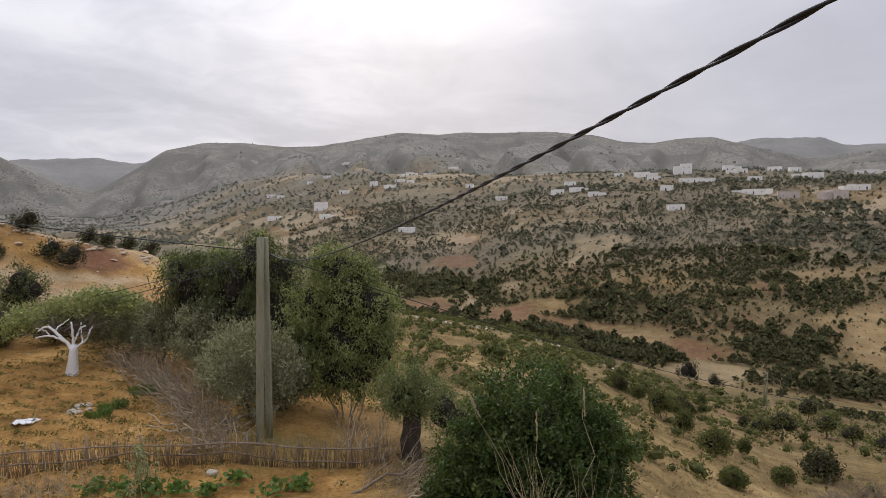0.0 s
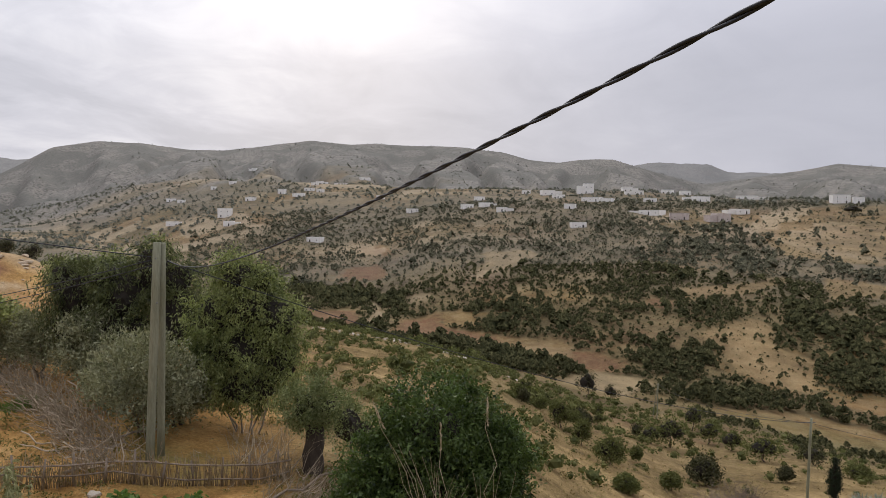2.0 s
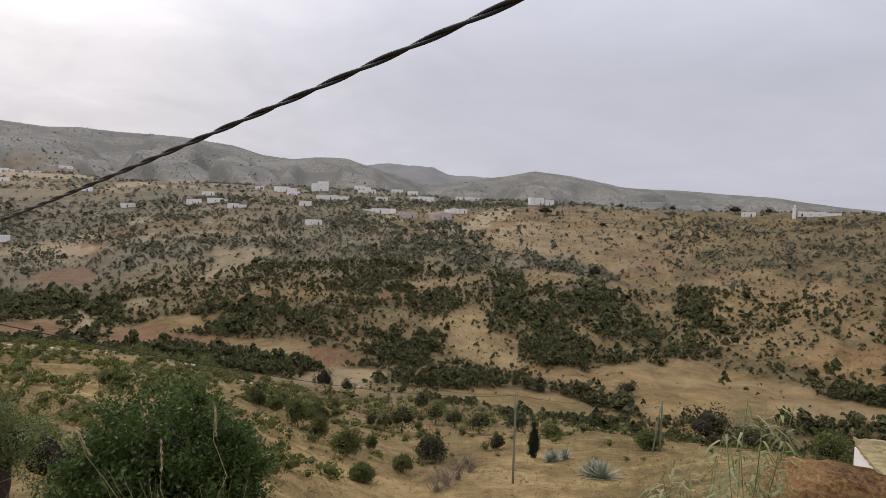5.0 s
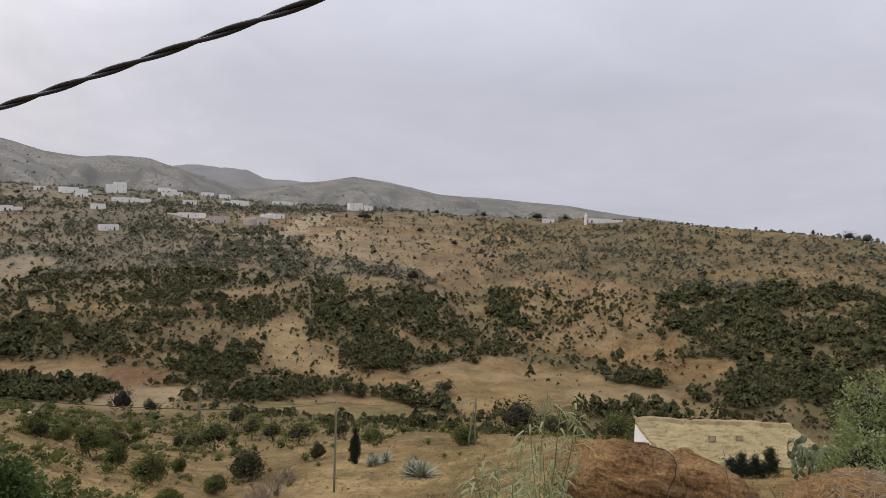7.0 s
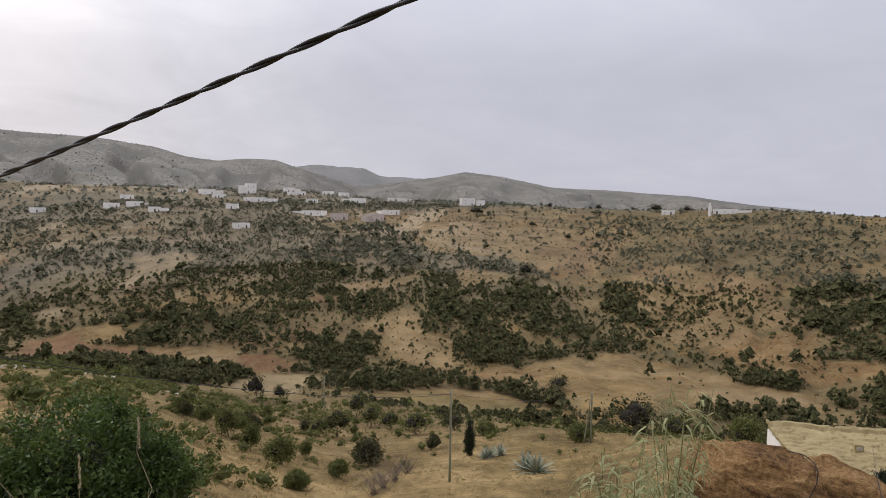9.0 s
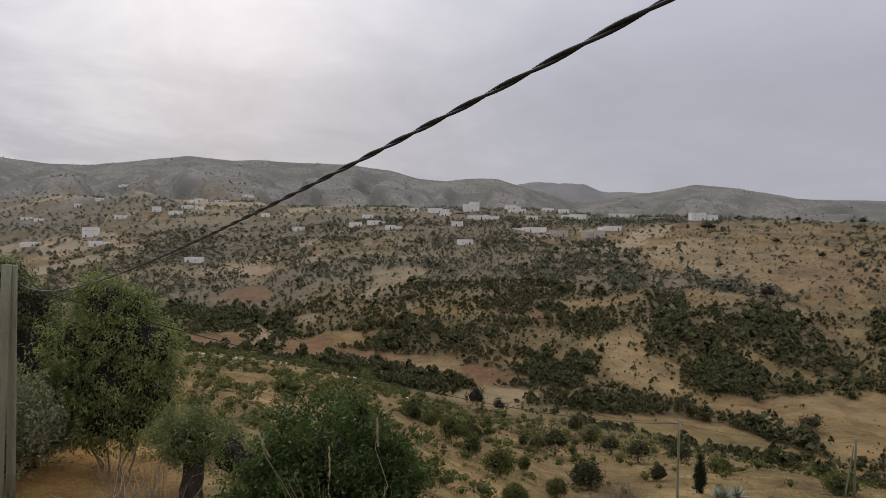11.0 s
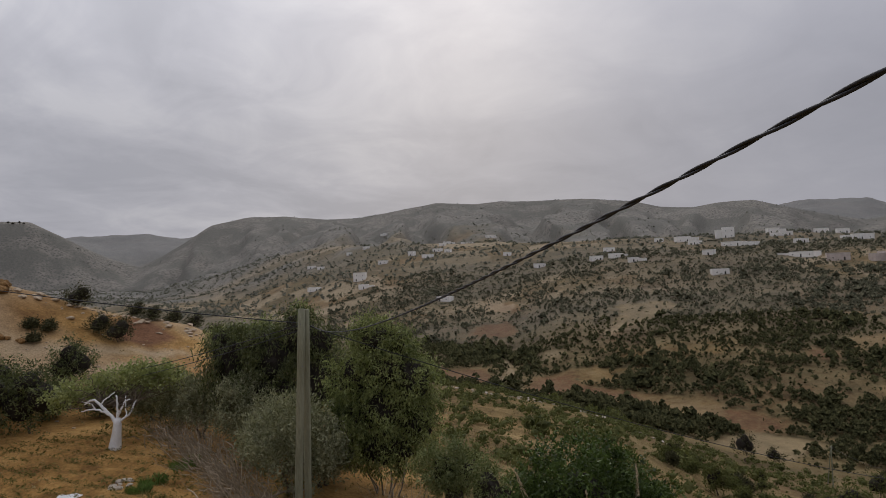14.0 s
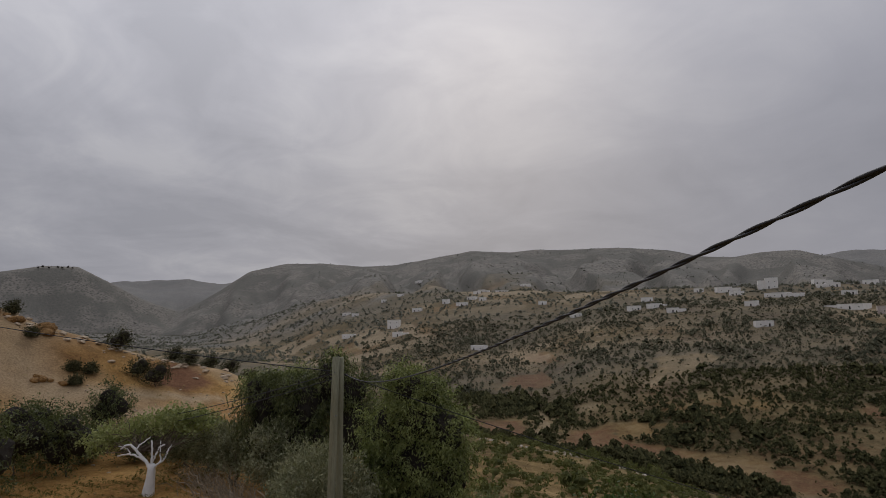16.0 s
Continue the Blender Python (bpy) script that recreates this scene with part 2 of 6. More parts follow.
M_WALL_PINK = plain_material("pinkish_plaster", (0.45, 0.37, 0.33), (0.66, 0.58, 0.53), 0.5, 0.9, 0.01)
M_ROOF = plain_material("roof_screed", (0.30, 0.27, 0.24), (0.52, 0.48, 0.43), 0.6, 0.9, 0.01)
M_OCHRE = plain_material("ochre_render", (0.20, 0.155, 0.072), (0.42, 0.335, 0.17), 0.9, 0.95, 0.06)
M_DARK = plain_material("dark_opening", (0.015, 0.014, 0.013), (0.05, 0.047, 0.043), 2.0, 0.6)
M_STONE = plain_material("pale_stone", (0.33, 0.28, 0.21), (0.60, 0.54, 0.45), 3.0, 0.95, 0.02)
M_RAG = plain_material("white_plastic", (0.65, 0.66, 0.66), (0.85, 0.85, 0.86), 6.0, 0.45, 0.01)


def rock_material():
    m, add = material("banded_red_rock")
    tc = add("ShaderNodeTexCoord").outputs["Object"]
    band = add("ShaderNodeMapping", {"Vector": tc, "Rotation": (0.25, 0.12, 0), "Scale": (0.6, 0.6, 5.0)}).outputs[0]
    a, b, g = noise_of(add, band, 1.2, 6, 0.6, 0.7), noise_of(add, tc, 1.1, 5), noise_of(add, tc, 14.0, 8, 0.8)
    t = math_of(add, "ADD", math_of(add, "MULTIPLY", a, 0.3), math_of(add, "ADD", math_of(add, "MULTIPLY", b, 0.18), math_of(add, "MULTIPLY", g, 0.52)))
    col = ramp_of(add, t, [(0.40, (0.05, 0.027, 0.012)), (0.46, (0.19, 0.104, 0.042)), (0.53, (0.35, 0.205, 0.083)), (0.61, (0.56, 0.36, 0.165))])
    h = math_of(add, "ADD", math_of(add, "MULTIPLY", a, 0.6), math_of(add, "MULTIPLY", g, 0.5))
    add("ShaderNodeOutputMaterial", {0: surface(add, col, 0.9, 0, bump_of(add, h, 0.16, 1.0), 0.15)})
    return m


M_ROCK = rock_material()


# ---- land form -------------------------------------------------------------
EYE = Vector((0.0, 0.0, 7.0))


def lattice(ix, iy, seed):
    h = (ix.astype(np.int64) * 374761393 + iy.astype(np.int64) * 668265263 + seed * 2147483647) & 0x7FFFFFFF
    h = ((h ^ (h >> 13)) * 1274126177) & 0x7FFFFFFF
    return ((h ^ (h >> 16)) & 0xFFFF) / 32767.5 - 1.0


def value_noise(x, y, seed=0):
    ix, iy = np.floor(x), np.floor(y)
    fx, fy = x - ix, y - iy
    ux, uy = fx * fx * (3 - 2 * fx), fy * fy * (3 - 2 * fy)
    a, b = lattice(ix, iy, seed), lattice(ix + 1, iy, seed)
    c, d = lattice(ix, iy + 1, seed), lattice(ix + 1, iy + 1, seed)
    return (a * (1 - ux) + b * ux) * (1 - uy) + (c * (1 - ux) + d * ux) * uy


def fbm(x, y, octaves=4, seed=0):
    total, amp, norm = 0.0, 1.0, 0.0
    for k in range(octaves):
        total = total + amp * value_noise(x * 2 ** k + 17.3 * k, y * 2 ** k - 9.1 * k, seed + k)
        norm += amp
        amp *= 0.5
    return total / norm


def knots(text):
    """Pairs 'bearing value' along the compass, bearings in degrees to the right of +Y."""
    a = np.array(text.split(), float).reshape(-1, 2)
    return lambda az: np.interp(az, a[:, 0], a[:, 1])


def rise(el):
    return np.tan(np.radians(el))


# the home hill: brow of the slope, by bearing (distance, height)
brow_r = knots("-180 40 -60 55 -21 55 -12 70 -3 100 20 110 30 105 40 78 60 75 70 55 80 48 100 45 180 40")
brow_z = knots("-180 9 -60 12.5 -42 8.7 -39.7 7.7 -35.5 6.2 -32 5.0 -28.8 3.9 -25.6 3.0 -21 0.9 -15 -4 -3 -12.4 6 -16.4 11 -19 20 -27.2 30 -29"
               " 40 -21 50 -19.6 60 -17.8 70 -12 80 -8 100 0 180 9")
# the valley floor between the hills
near_r = knots("-180 300 -40 260 -15 220 0 190 12 165 25 150 40 140 60 130 75 120 90 130 180 300")
near_z = knots("-180 -10 -40 -20 -15 -25 0 -30 12 -33 25 -36 40 -38 60 -39 75 -40 90 -38 180 -10")
far_r = knots("-180 800 -34 900 -25 800 -15 420 -5 300 2 275 8 215 16 190 25 172 33 180 42 195 52 215 61 215 70 190 80 170 95 170 180 800")
far_z = knots("-180 -20 -34 -28 -25 -26 -15 -30 -5 -33 2 -36 25 -37 42 -41 61 -41 80 -40 95 -36 180 -20")
# the village ridge
ridge_r = knots("-180 1200 -30 1300 -20 1000 -10 720 0 690 10 640 25 600 40 540 52 520 66 470 79 430 90 410 180 1200")
ridge_e = knots("-180 1.5 -34 -0.6 -29 -1.2 -23 0.0 -18 1.3 -12 2.0 -4 2.0 6 1.8 12 2.0 25 1.75 35 1.0 45 0.85 57 0.6 63 0.75 67 0.75 71 0.42 79.5 0.0 85 -0.5 95 -1 180 1.5")
# the mountains behind, nearer and farther crest
mount_r = knots("-180 2200 -36 1750 -20 2000 0 1900 20 1750 26 1700 36 2100 66 2300 180 2200")
mount_e = knots("-60 4 -42 4.35 -39.5 4.75 -37 4.8 -34.6 3.5 -32 2.0 -29.5 1.0 -27.5 1.9 -25 3.5 -23.8 4.3 -20.7 5.0 -17.5 5.0 -13.9 4.7 -10.8 4.8 -7 5.35"
                " -3.8 5.85 0 5.6 2.3 5.8 10.4 5.5 13.6 5.1 16 4.45 18.8 4.25 20.6 4.5 23.5 4.5 25.6 3.8 28 3.0 31 2.3 34 2.7 37 3.1 38.9 3.45 40.6 3.8 42.4 3.65"
                " 44 3.4 48.2 2.45 53 2.3 60.5 1.7 66.4 0.95 71 0.4 79 -0.2 85 -0.8 95 -1.5 180 4")
back_e = knots("-180 3 -44 3.5 -34.6 3.5 -32 3.42 -28.5 3.82 -26.3 3.55 -22 3.4 -10 3.8 10 3.8 24 3.6 26.3 4.0 27.6 4.17 31 3.98 32.7 3.2 36 3.25 38.5 3.0 45 1.8 60 0.9 70 -0.1 95 -1.6 180 3")


def ground_height(x, y):
    x, y = np.asarray(x, float), np.asarray(y, float)
    r, az = np.hypot(x, y), np.degrees(np.arctan2(x, y))
    bank = np.interp(az, [-60, -5, 8, 20, 30, 50, 60, 72, 90], [0.2, 0.1, -0.6, -3.6, -6.0, -6.0, -1.8, -0.6, 0.5])
    rr = ridge_r(az)
    mr = np.maximum(mount_r(az), rr + 500)
    zr = 7 + rr * rise(ridge_e(az))
    zm = 7 + mr * rise(mount_e(az))
    zb = 7 + 3300 * rise(back_e(az))
    dip = np.interp(az, [-180, -34, -20, 2, 12, 95, 180], [10, 20, -30, -20, 16, 14, 10])
    R = [0 * r, 0 * r + 2.2, 0 * r + 14, brow_r(az), near_r(az), far_r(az), rr, rr + 220, mr, mr + 350, 0 * r + 3300, 0 * r + 3700, 0 * r + 6000]
    flat = np.clip((-az - 8) / 14, 0, 1) * np.clip((az + 75) / 20, 0, 1)
    Z = [0 * r + 5.3, 0 * r + 5.2, bank, brow_z(az), near_z(az), far_z(az), zr, zr - dip, zm, zm - 60, zb, zb - 90, zb - 260]
    def profile(s):
        z = Z[0]
        for k in range(1, len(R)):
            u = np.clip((s - R[k - 1]) / (R[k] - R[k - 1]), 0, 1)
            z = z + (Z[k] - Z[k - 1]) * u
        return z
    soft = np.interp(r, [0, 300, 900], [0.05, 0.04, 0.012])
    z = (profile(r * (1 - soft)) + profile(r) + profile(r * (1 + soft))) / 3
    # the garden terrace stays level out to the foot of the knoll
    u = np.clip((r - 36) / 16, 0, 1)
    z = z * (1 - flat) + flat * np.where(r > 12, np.where(r < 52, 0.1 + (z - 0.1) * u * u * (3 - 2 * u), z), z)
    # gullies and bumps
    rough = np.interp(r, [0, 14, 40, 110, 300, 800, 2000, 4500], [0, 0.05, 0.3, 1.3, 3.5, 9, 20, 32])
    rough = rough * (1 - 0.7 * np.clip(flat * (45 - r) / 10, 0, 1))
    lo, hi = fbm(x / 26, y / 26, 4, 3), fbm(x / 140, y / 140, 5, 11)
    w = np.clip((r - 60) / 200, 0, 1)
    bump = lo * (1 - w) + hi * w
    crest = 1 - 0.75 * np.exp(-((r - mr) / 260) ** 2) - 0.6 * np.exp(-((r - rr) / 60) ** 2)
    # washed-out gullies on the bare knoll
    knoll = np.exp(-((r - 50) / 11) ** 2) * np.clip((-az - 18) / 6, 0, 1)
    z = z + knoll * (0.8 * fbm(x / 6, y / 6, 4, 131) - 0.6 * np.abs(fbm(x / 9, y / 9, 3, 137)))
    # ravines down the far slope
    side = np.clip((az - 36) / 10, 0, 1) * np.clip((r - 165) / 50, 0, 1) * np.clip((430 - r) / 90, 0, 1)
    z = z - side * 3.0 * np.clip(0.32 - np.abs(fbm(az / 5.5 + 0.35 * fbm(x / 40, y / 40, 2, 151), r / 160, 3, 149)), 0, 1) / 0.32
    # spurs and ravines down the mountain face, fading out at the crest
    face = np.clip((r - rr - 40) / 220, 0, 1) * np.clip((mr - 40 - r) / 260, 0, 1)
    spur = np.abs(fbm(az / 5.0 + 0.45 * fbm(x / 260, y / 260, 3, 181), r / 1100, 4, 179))
    z = z - face * 46 * np.clip(0.38 - spur, 0, 1) / 0.38
    # furrows across the garden
    plot = flat * np.clip((r - 15) / 2, 0, 1) * np.clip((34 - r) / 3, 0, 1) * np.clip((-az - 22) / 3, 0, 1)
    z = z + plot * 0.045 * np.sin((y * 0.92 + x * 0.38 + 0.25 * fbm(x / 5, y / 5, 2, 7)) * 8.0)
    # lumps and washed-out hollows of the near slope
    lump = np.clip((r - 16) / 12, 0, 1) * np.clip((125 - r) / 25, 0, 1) * np.clip((az + 4) / 6, 0, 1)
    z = z + lump * (0.22 * fbm(x / 3.4, y / 3.4, 3, 201) + 0.3 * fbm(x / 9, y / 9, 2, 203))
    return z + rough * bump * crest + 0.06 * fbm(x / 1.3, y / 1.3, 3, 29) * np.clip(r / 8, 0, 1)
# ---- land form end ---------------------------------------------------------


# ---- building blocks -----------------------------------------------------------
def spot(bearing, r, up=0.0):
    """A place on the ground, by bearing (degrees to the right of +Y) and distance from the viewpoint."""
    x, y = r * math.sin(radians(bearing)), r * math.cos(radians(bearing))
    return Vector((x, y, float(ground_height(x, y)) + up))


def mesh_data(name, verts, faces, mat, smooth=False):
    """A mesh from vertices and one or more arrays of faces, each array of one number of corners."""
    verts = np.asarray(verts, np.float32)
    sets = [np.asarray(q, np.int32) for q in (faces if isinstance(faces, list) and np.ndim(faces[0]) == 2 else [faces])]
    me = bpy.data.meshes.new(name)
    me.vertices.add(len(verts))
    me.vertices.foreach_set("co", verts.ravel())
    loops = np.concatenate([q.ravel() for q in sets])
    sizes = np.concatenate([np.full(len(q), q.shape[1], np.int32) for q in sets])
    me.loops.add(len(loops))
    me.loops.foreach_set("vertex_index", loops)
    me.polygons.add(len(sizes))
    me.polygons.foreach_set("loop_start", np.concatenate([[0], np.cumsum(sizes)[:-1]]).astype(np.int32))
    me.polygons.foreach_set("use_smooth", np.full(len(sizes), smooth))
    me.materials.append(mat)
    me.update(calc_edges=True)
    return me


def ball(level):
    """Unit sphere: vertices and triangles."""
    bm = bmesh.new()
    bmesh.ops.create_icosphere(bm, subdivisions=level, radius=1.0)
    v = np.array([tuple(q.co) for q in bm.verts])
    f = np.array([[q.index for q in p.verts] for p in bm.faces])
    bm.free()
    return v, f


def part(name, data, mat, parent, label=""):
    """Links a mesh (bmesh or mesh data) as one object under a thing or a part."""
    if isinstance(data, bmesh.types.BMesh):
        me = bpy.data.meshes.new(name)
        data.to_mesh(me)
        data.free()
        me.materials.append(mat)
        data = me
    ob = new(name, data)
    ob.parent = parent
    return tagged(ob, label)


def thing(name, place, label, category, group="", kind="", turn=0.0):
    ob = new(name)
    ob.empty_display_size = 0.3
    ob.matrix_basis = Matrix.Translation(place) @ Euler((0, 0, radians(turn))).to_matrix().to_4x4()
    return tagged(ob, label, category, group, kind)


def tube(points, radii, sides=7):
    """Vertices and quads of a tapered tube along points, closed at both ends by shrinking rings."""
    P = np.asarray([tuple(p) for p in points], float)
    rad = np.asarray(radii, float)
    P = np.vstack([P[:1], P, P[-1:]])
    rad = np.concatenate([[rad[0] * 0.02], rad, [rad[-1] * 0.02]])
    T = np.gradient(P[1:-1], axis=0) if len(P) > 3 else np.diff(P[1:], axis=0)
    T = np.vstack([T[:1], T, T[-1:]])
    T /= np.linalg.norm(T, axis=1)[:, None] + 1e-9
    ref = np.where(np.abs(T[:, 2:3]) > 0.9, [[1.0, 0, 0]], [[0, 0, 1.0]])
    U = np.cross(T, ref)
    U /= np.linalg.norm(U, axis=1)[:, None] + 1e-9
    V = np.cross(T, U)
    a = np.arange(sides) * 2 * np.pi / sides
    ring = np.cos(a)[None, :, None] * U[:, None] + np.sin(a)[None, :, None] * V[:, None]
    verts = (P[:, None] + rad[:, None, None] * ring).reshape(-1, 3)
    n = len(P)
    i, j = np.meshgrid(np.arange(n - 1), np.arange(sides), indexing="ij")
    k = (j + 1) % sides
    faces = np.stack([i * sides + j, i * sides + k, (i + 1) * sides + k, (i + 1) * sides + j], -1).reshape(-1, 4)
    return verts, faces


def join(pieces):
    verts, faces, n = [], [], 0
    for v, f in pieces:
        verts.append(v)
        faces.append(np.asarray(f) + n)
        n += len(v)
    return np.vstack(verts), np.vstack(faces)


def unit(rng, n):
    v = rng.normal(size=(n, 3))
    return v / np.linalg.norm(v, axis=1)[:, None]


def blades(rng, centre, axis, length, width):
    """One narrow four-sided leaf at each centre, along each axis."""
    n = len(centre)
    side = np.cross(axis, unit(rng, n))
    side /= np.linalg.norm(side, axis=1)[:, None] + 1e-9
    L, W = np.broadcast_to(length, (n,))[:, None], np.broadcast_to(width, (n,))[:, None]
    v = np.stack([centre - axis * L * 0.5, centre + side * W * 0.5 - axis * L * 0.08, centre + axis * L * 0.5, centre - side * W * 0.5 - axis * L * 0.08], 1)
    return v.reshape(-1, 3), np.arange(4 * n).reshape(n, 4)


def crown(rng, lobes, clumps, per, length, width, spread, droop=0.0, up=0.0):
    """Leaves in clumps over the outer part of a few lobes (x, y, z, rx, ry, rz); gaps stay between the clumps."""
    L = np.asarray(lobes, float)
    vol = L[:, 3] * L[:, 4] + L[:, 3] * L[:, 5]
    pick = rng.choice(len(L), clumps, p=vol / vol.sum())
    d = unit(rng, clumps)
    rad = 0.35 + 0.68 * rng.random(clumps) ** 0.45
    c = L[pick, :3] + d * L[pick, 3:] * rad[:, None]
    size = spread * (0.6 + 0.8 * rng.random(clumps))
    who = np.repeat(np.arange(clumps), per)
    off = rng.normal(size=(len(who), 3)) * size[who][:, None]
    pts = c[who] + off
    ax = unit(rng, len(who)) + 0.6 * d[who] + np.array([0, 0, up - droop])
    ax /= np.linalg.norm(ax, axis=1)[:, None]
    return blades(rng, pts, ax, length * (0.6 + 0.8 * rng.random(len(who))), width * (0.6 + 0.8 * rng.random(len(who))))


def limb(rng, start, end, r0, r1, wobble=0.06, n=6, sides=7):
    a, b = np.array(start, float), np.array(end, float)
    t = np.linspace(0, 1, n)[:, None]
    P = a + (b - a) * t + rng.normal(size=(n, 3)) * wobble * np.linalg.norm(b - a) * np.sin(np.pi * t)
    return tube(P, np.linspace(r0, r1, n), sides)


def rounded_box(w, d, h, bevel=0.03, z0=0.0):
    bm = bmesh.new()
    bmesh.ops.create_cube(bm, size=1.0, matrix=Matrix.Translation((0, 0, z0 + h / 2)) @ Matrix.Diagonal((w, d, h, 1)))
    if bevel:
        bmesh.ops.bevel(bm, geom=bm.edges[:], offset=bevel, segments=2, affect="EDGES")
    return bm


# ---- ground ----------------------------------------------------------------------
# plots and bare patches: kind, corners x y in metres
PLOTS = [
    ("red", "-6 320  -2 336  13 343  18 325  16 311  3 311"),
    ("brown", "4 391  18 395  25 363  18 355  6 371"),
    ("pale", "22 266  31 268  33 257  25 251"),
    ("brown", "12 194  19 230  32 235  34 220  45 204  55 195  50 190  38 198  27 199  17 187"),
    ("tan", "32 235  42 232  45 221  42 216  34 222"),
    ("tan", "46 200  66 187  67 180  57 177  49 187"),
    ("yellow", "48 176  57 187  65 178  57 162  50 161"),
    ("brown", "65 179  73 172  77 162  72 157  60 161"),
    ("pale", "50 141  65 158  76 149  59 127  55 130  52 134"),
    ("tan", "125 139  139 138  157 132  175 131  191 116  190 102  178 75  182 64  170 58  165 64  166 76  146 78  131 79  133 90  121 100  126 106  126 116  125 128"),
    ("yellow", "163 91  177 80  174 65  168 61  162 73  147 80"),
    ("soil", "117 137  146 135  142 124  123 118  119 130"),
    ("tan", "79 126  103 122  112 111  110 104  85 108  71 109"),
    ("yellow", "114 186  138 198  141 190  130 175  136 162  118 142  108 152  116 169  110 176"),
    ("open", "129 232  167 241  188 243  173 232  149 222  131 219  125 216"),
    ("red", "113 224  121 216  113 208  108 213"),
    ("open", "250 361  308 386  368 358  389 293  398 262  316 219  253 192  240 212  236 241  210 272  224 312"),
    ("rust", "307 258  321 233  276 201  252 199  235 207  236 218  266 227"),
    ("rust", "325 328  368 310  334 291  304 312"),
    ("open", "198 238  217 222  206 210  183 212"),
    ("pale", "223 202  229 200  211 182  204 181"),
    ("open", "262 181  288 177  285 133  264 112  241 91  229 104  211 100  209 115  203 129  192 134  225 149"),
    ("soil", "219 108  232 83  209 76  212 59  199 55  188 70  195 86  205 108"),
    ("soil", "215 53  223 49  220 45  212 48"),
    ("soil", "226 40  227 30  219 32  219 37"),
    ("path", "238 344  228 303  228 275  239 245  243 249  234 282  233 309  244 351"),
    ("pale", "68 324  93 323  95 309  79 296  67 294  56 266  53 277  68 305"),
    ("path", "53 277  73 294  93 312  92 306  73 288  53 271"),
    ("tan", "42 229  56 226  43 224"),
    ("open", "108 183  130 194  137 189  121 168  114 155  105 155  111 171"),
    ("path", "8 272  11 272  12 231  8 187  4 187  5 208  8 229"),
    ("brown", "-15 226  1 238  3 210  -4 190  -14 195"),
    ("bare", "65 159  79 150  72 144  57 128  47 136  55 149"),
    ("soil", "267 343  363 325  389 289  340 282  273 315"),
    ("grass", "75 121  90 123  108 106  102 96  77 97"),
    ("path", "-28.8 35.3  -25.9 38.1  -23.2 40.2  -20.5 42.3  -20.0 41.4  -23.2 38.8  -26.6 36.3  -28.4 34.8"),
    ("red", "-26.5 42.1  -25.0 45.5  -21.9 43.9  -22.7 41.4  -24.4 40.1"),
    ("path", "-23.2 36.4  -20.5 42.8  -20.1 41.9  -22.6 35.9"),
    ("pale", "-35.5 39.4  -31.1 42.9  -27.6 45.3  -24.5 47.3  -24.3 46.6  -26.9 44.6  -30.4 42.1  -34.8 38.6"),
]


def inside(x, y, text):
    p = np.array(text.split(), float).reshape(-1, 2)
    hit = np.zeros(np.shape(x), bool)
    box = (x > p[:, 0].min()) & (x < p[:, 0].max()) & (y > p[:, 1].min()) & (y < p[:, 1].max())
    if np.ndim(x) and box.sum() < len(box):
        if box.any():
            hit[box] = inside(x[box], y[box], text)
        return hit
    for (x0, y0), (x1, y1) in zip(p, np.roll(p, -1, 0)):
        cross = ((y0 > y) != (y1 > y)) & (x < (x1 - x0) * (y - y0) / (y1 - y0 + 1e-12) + x0)
        hit ^= cross
    return hit


def plot_mask(x, y, kinds, worn=1.0):
    x2, y2 = x, y
    if worn:
        wob = worn * np.interp(np.hypot(x, y), [60, 300], [0.5, 2.5])
        x2, y2 = x + wob * fbm(x / 9, y / 9, 2, 41), y + wob * fbm(x / 9, y / 9, 2, 43)
    m = np.zeros(np.shape(x), bool)
    for k, t in PLOTS:
        if k in kinds:
            m |= inside(x2, y2, t)
    return m


def band_noise(x, y):
    """Where scrub grows thick: 0 bare, 1 closed."""
    a, lr = np.degrees(np.arctan2(x, y)), np.log(np.hypot(x, y) + 1)
    return np.clip(0.5 + 1.7 * fbm(a / 9, lr * 13, 4, 71), 0, 1)


def terraces(x, y):
    """Small old fields along the contour: a random number for each, the distance to its upper or lower edge, and how far the pattern holds."""
    a, r = np.degrees(np.arctan2(x, y)), np.hypot(x, y)
    v = np.log(r + 1) * 19 + 0.9 * fbm(x / 90, y / 90, 3, 161)
    row = np.floor(v)
    u = a / 2.4 + 7.3 * np.sin(row * 12.9898) + 0.5 * fbm(x / 60, y / 60, 2, 163)
    tone = np.mod(np.abs(np.sin(row * 78.233 + np.floor(u) * 37.719) * 43758.5453), 1.0)
    edge = np.minimum(np.abs(v - row), 1 - np.abs(v - row))
    edge = np.minimum(edge, np.minimum(np.mod(u, 1), 1 - np.mod(u, 1)) * 1.6)
    hold = np.clip((r - 330) / 70, 0, 1) * np.clip((1150 - r) / 250, 0, 1) * np.clip((43 - a) / 6, 0, 1)
    hold = hold * np.clip(0.75 + 2.5 * fbm(x / 120, y / 120, 2, 167), 0, 1)
    return tone, edge, hold


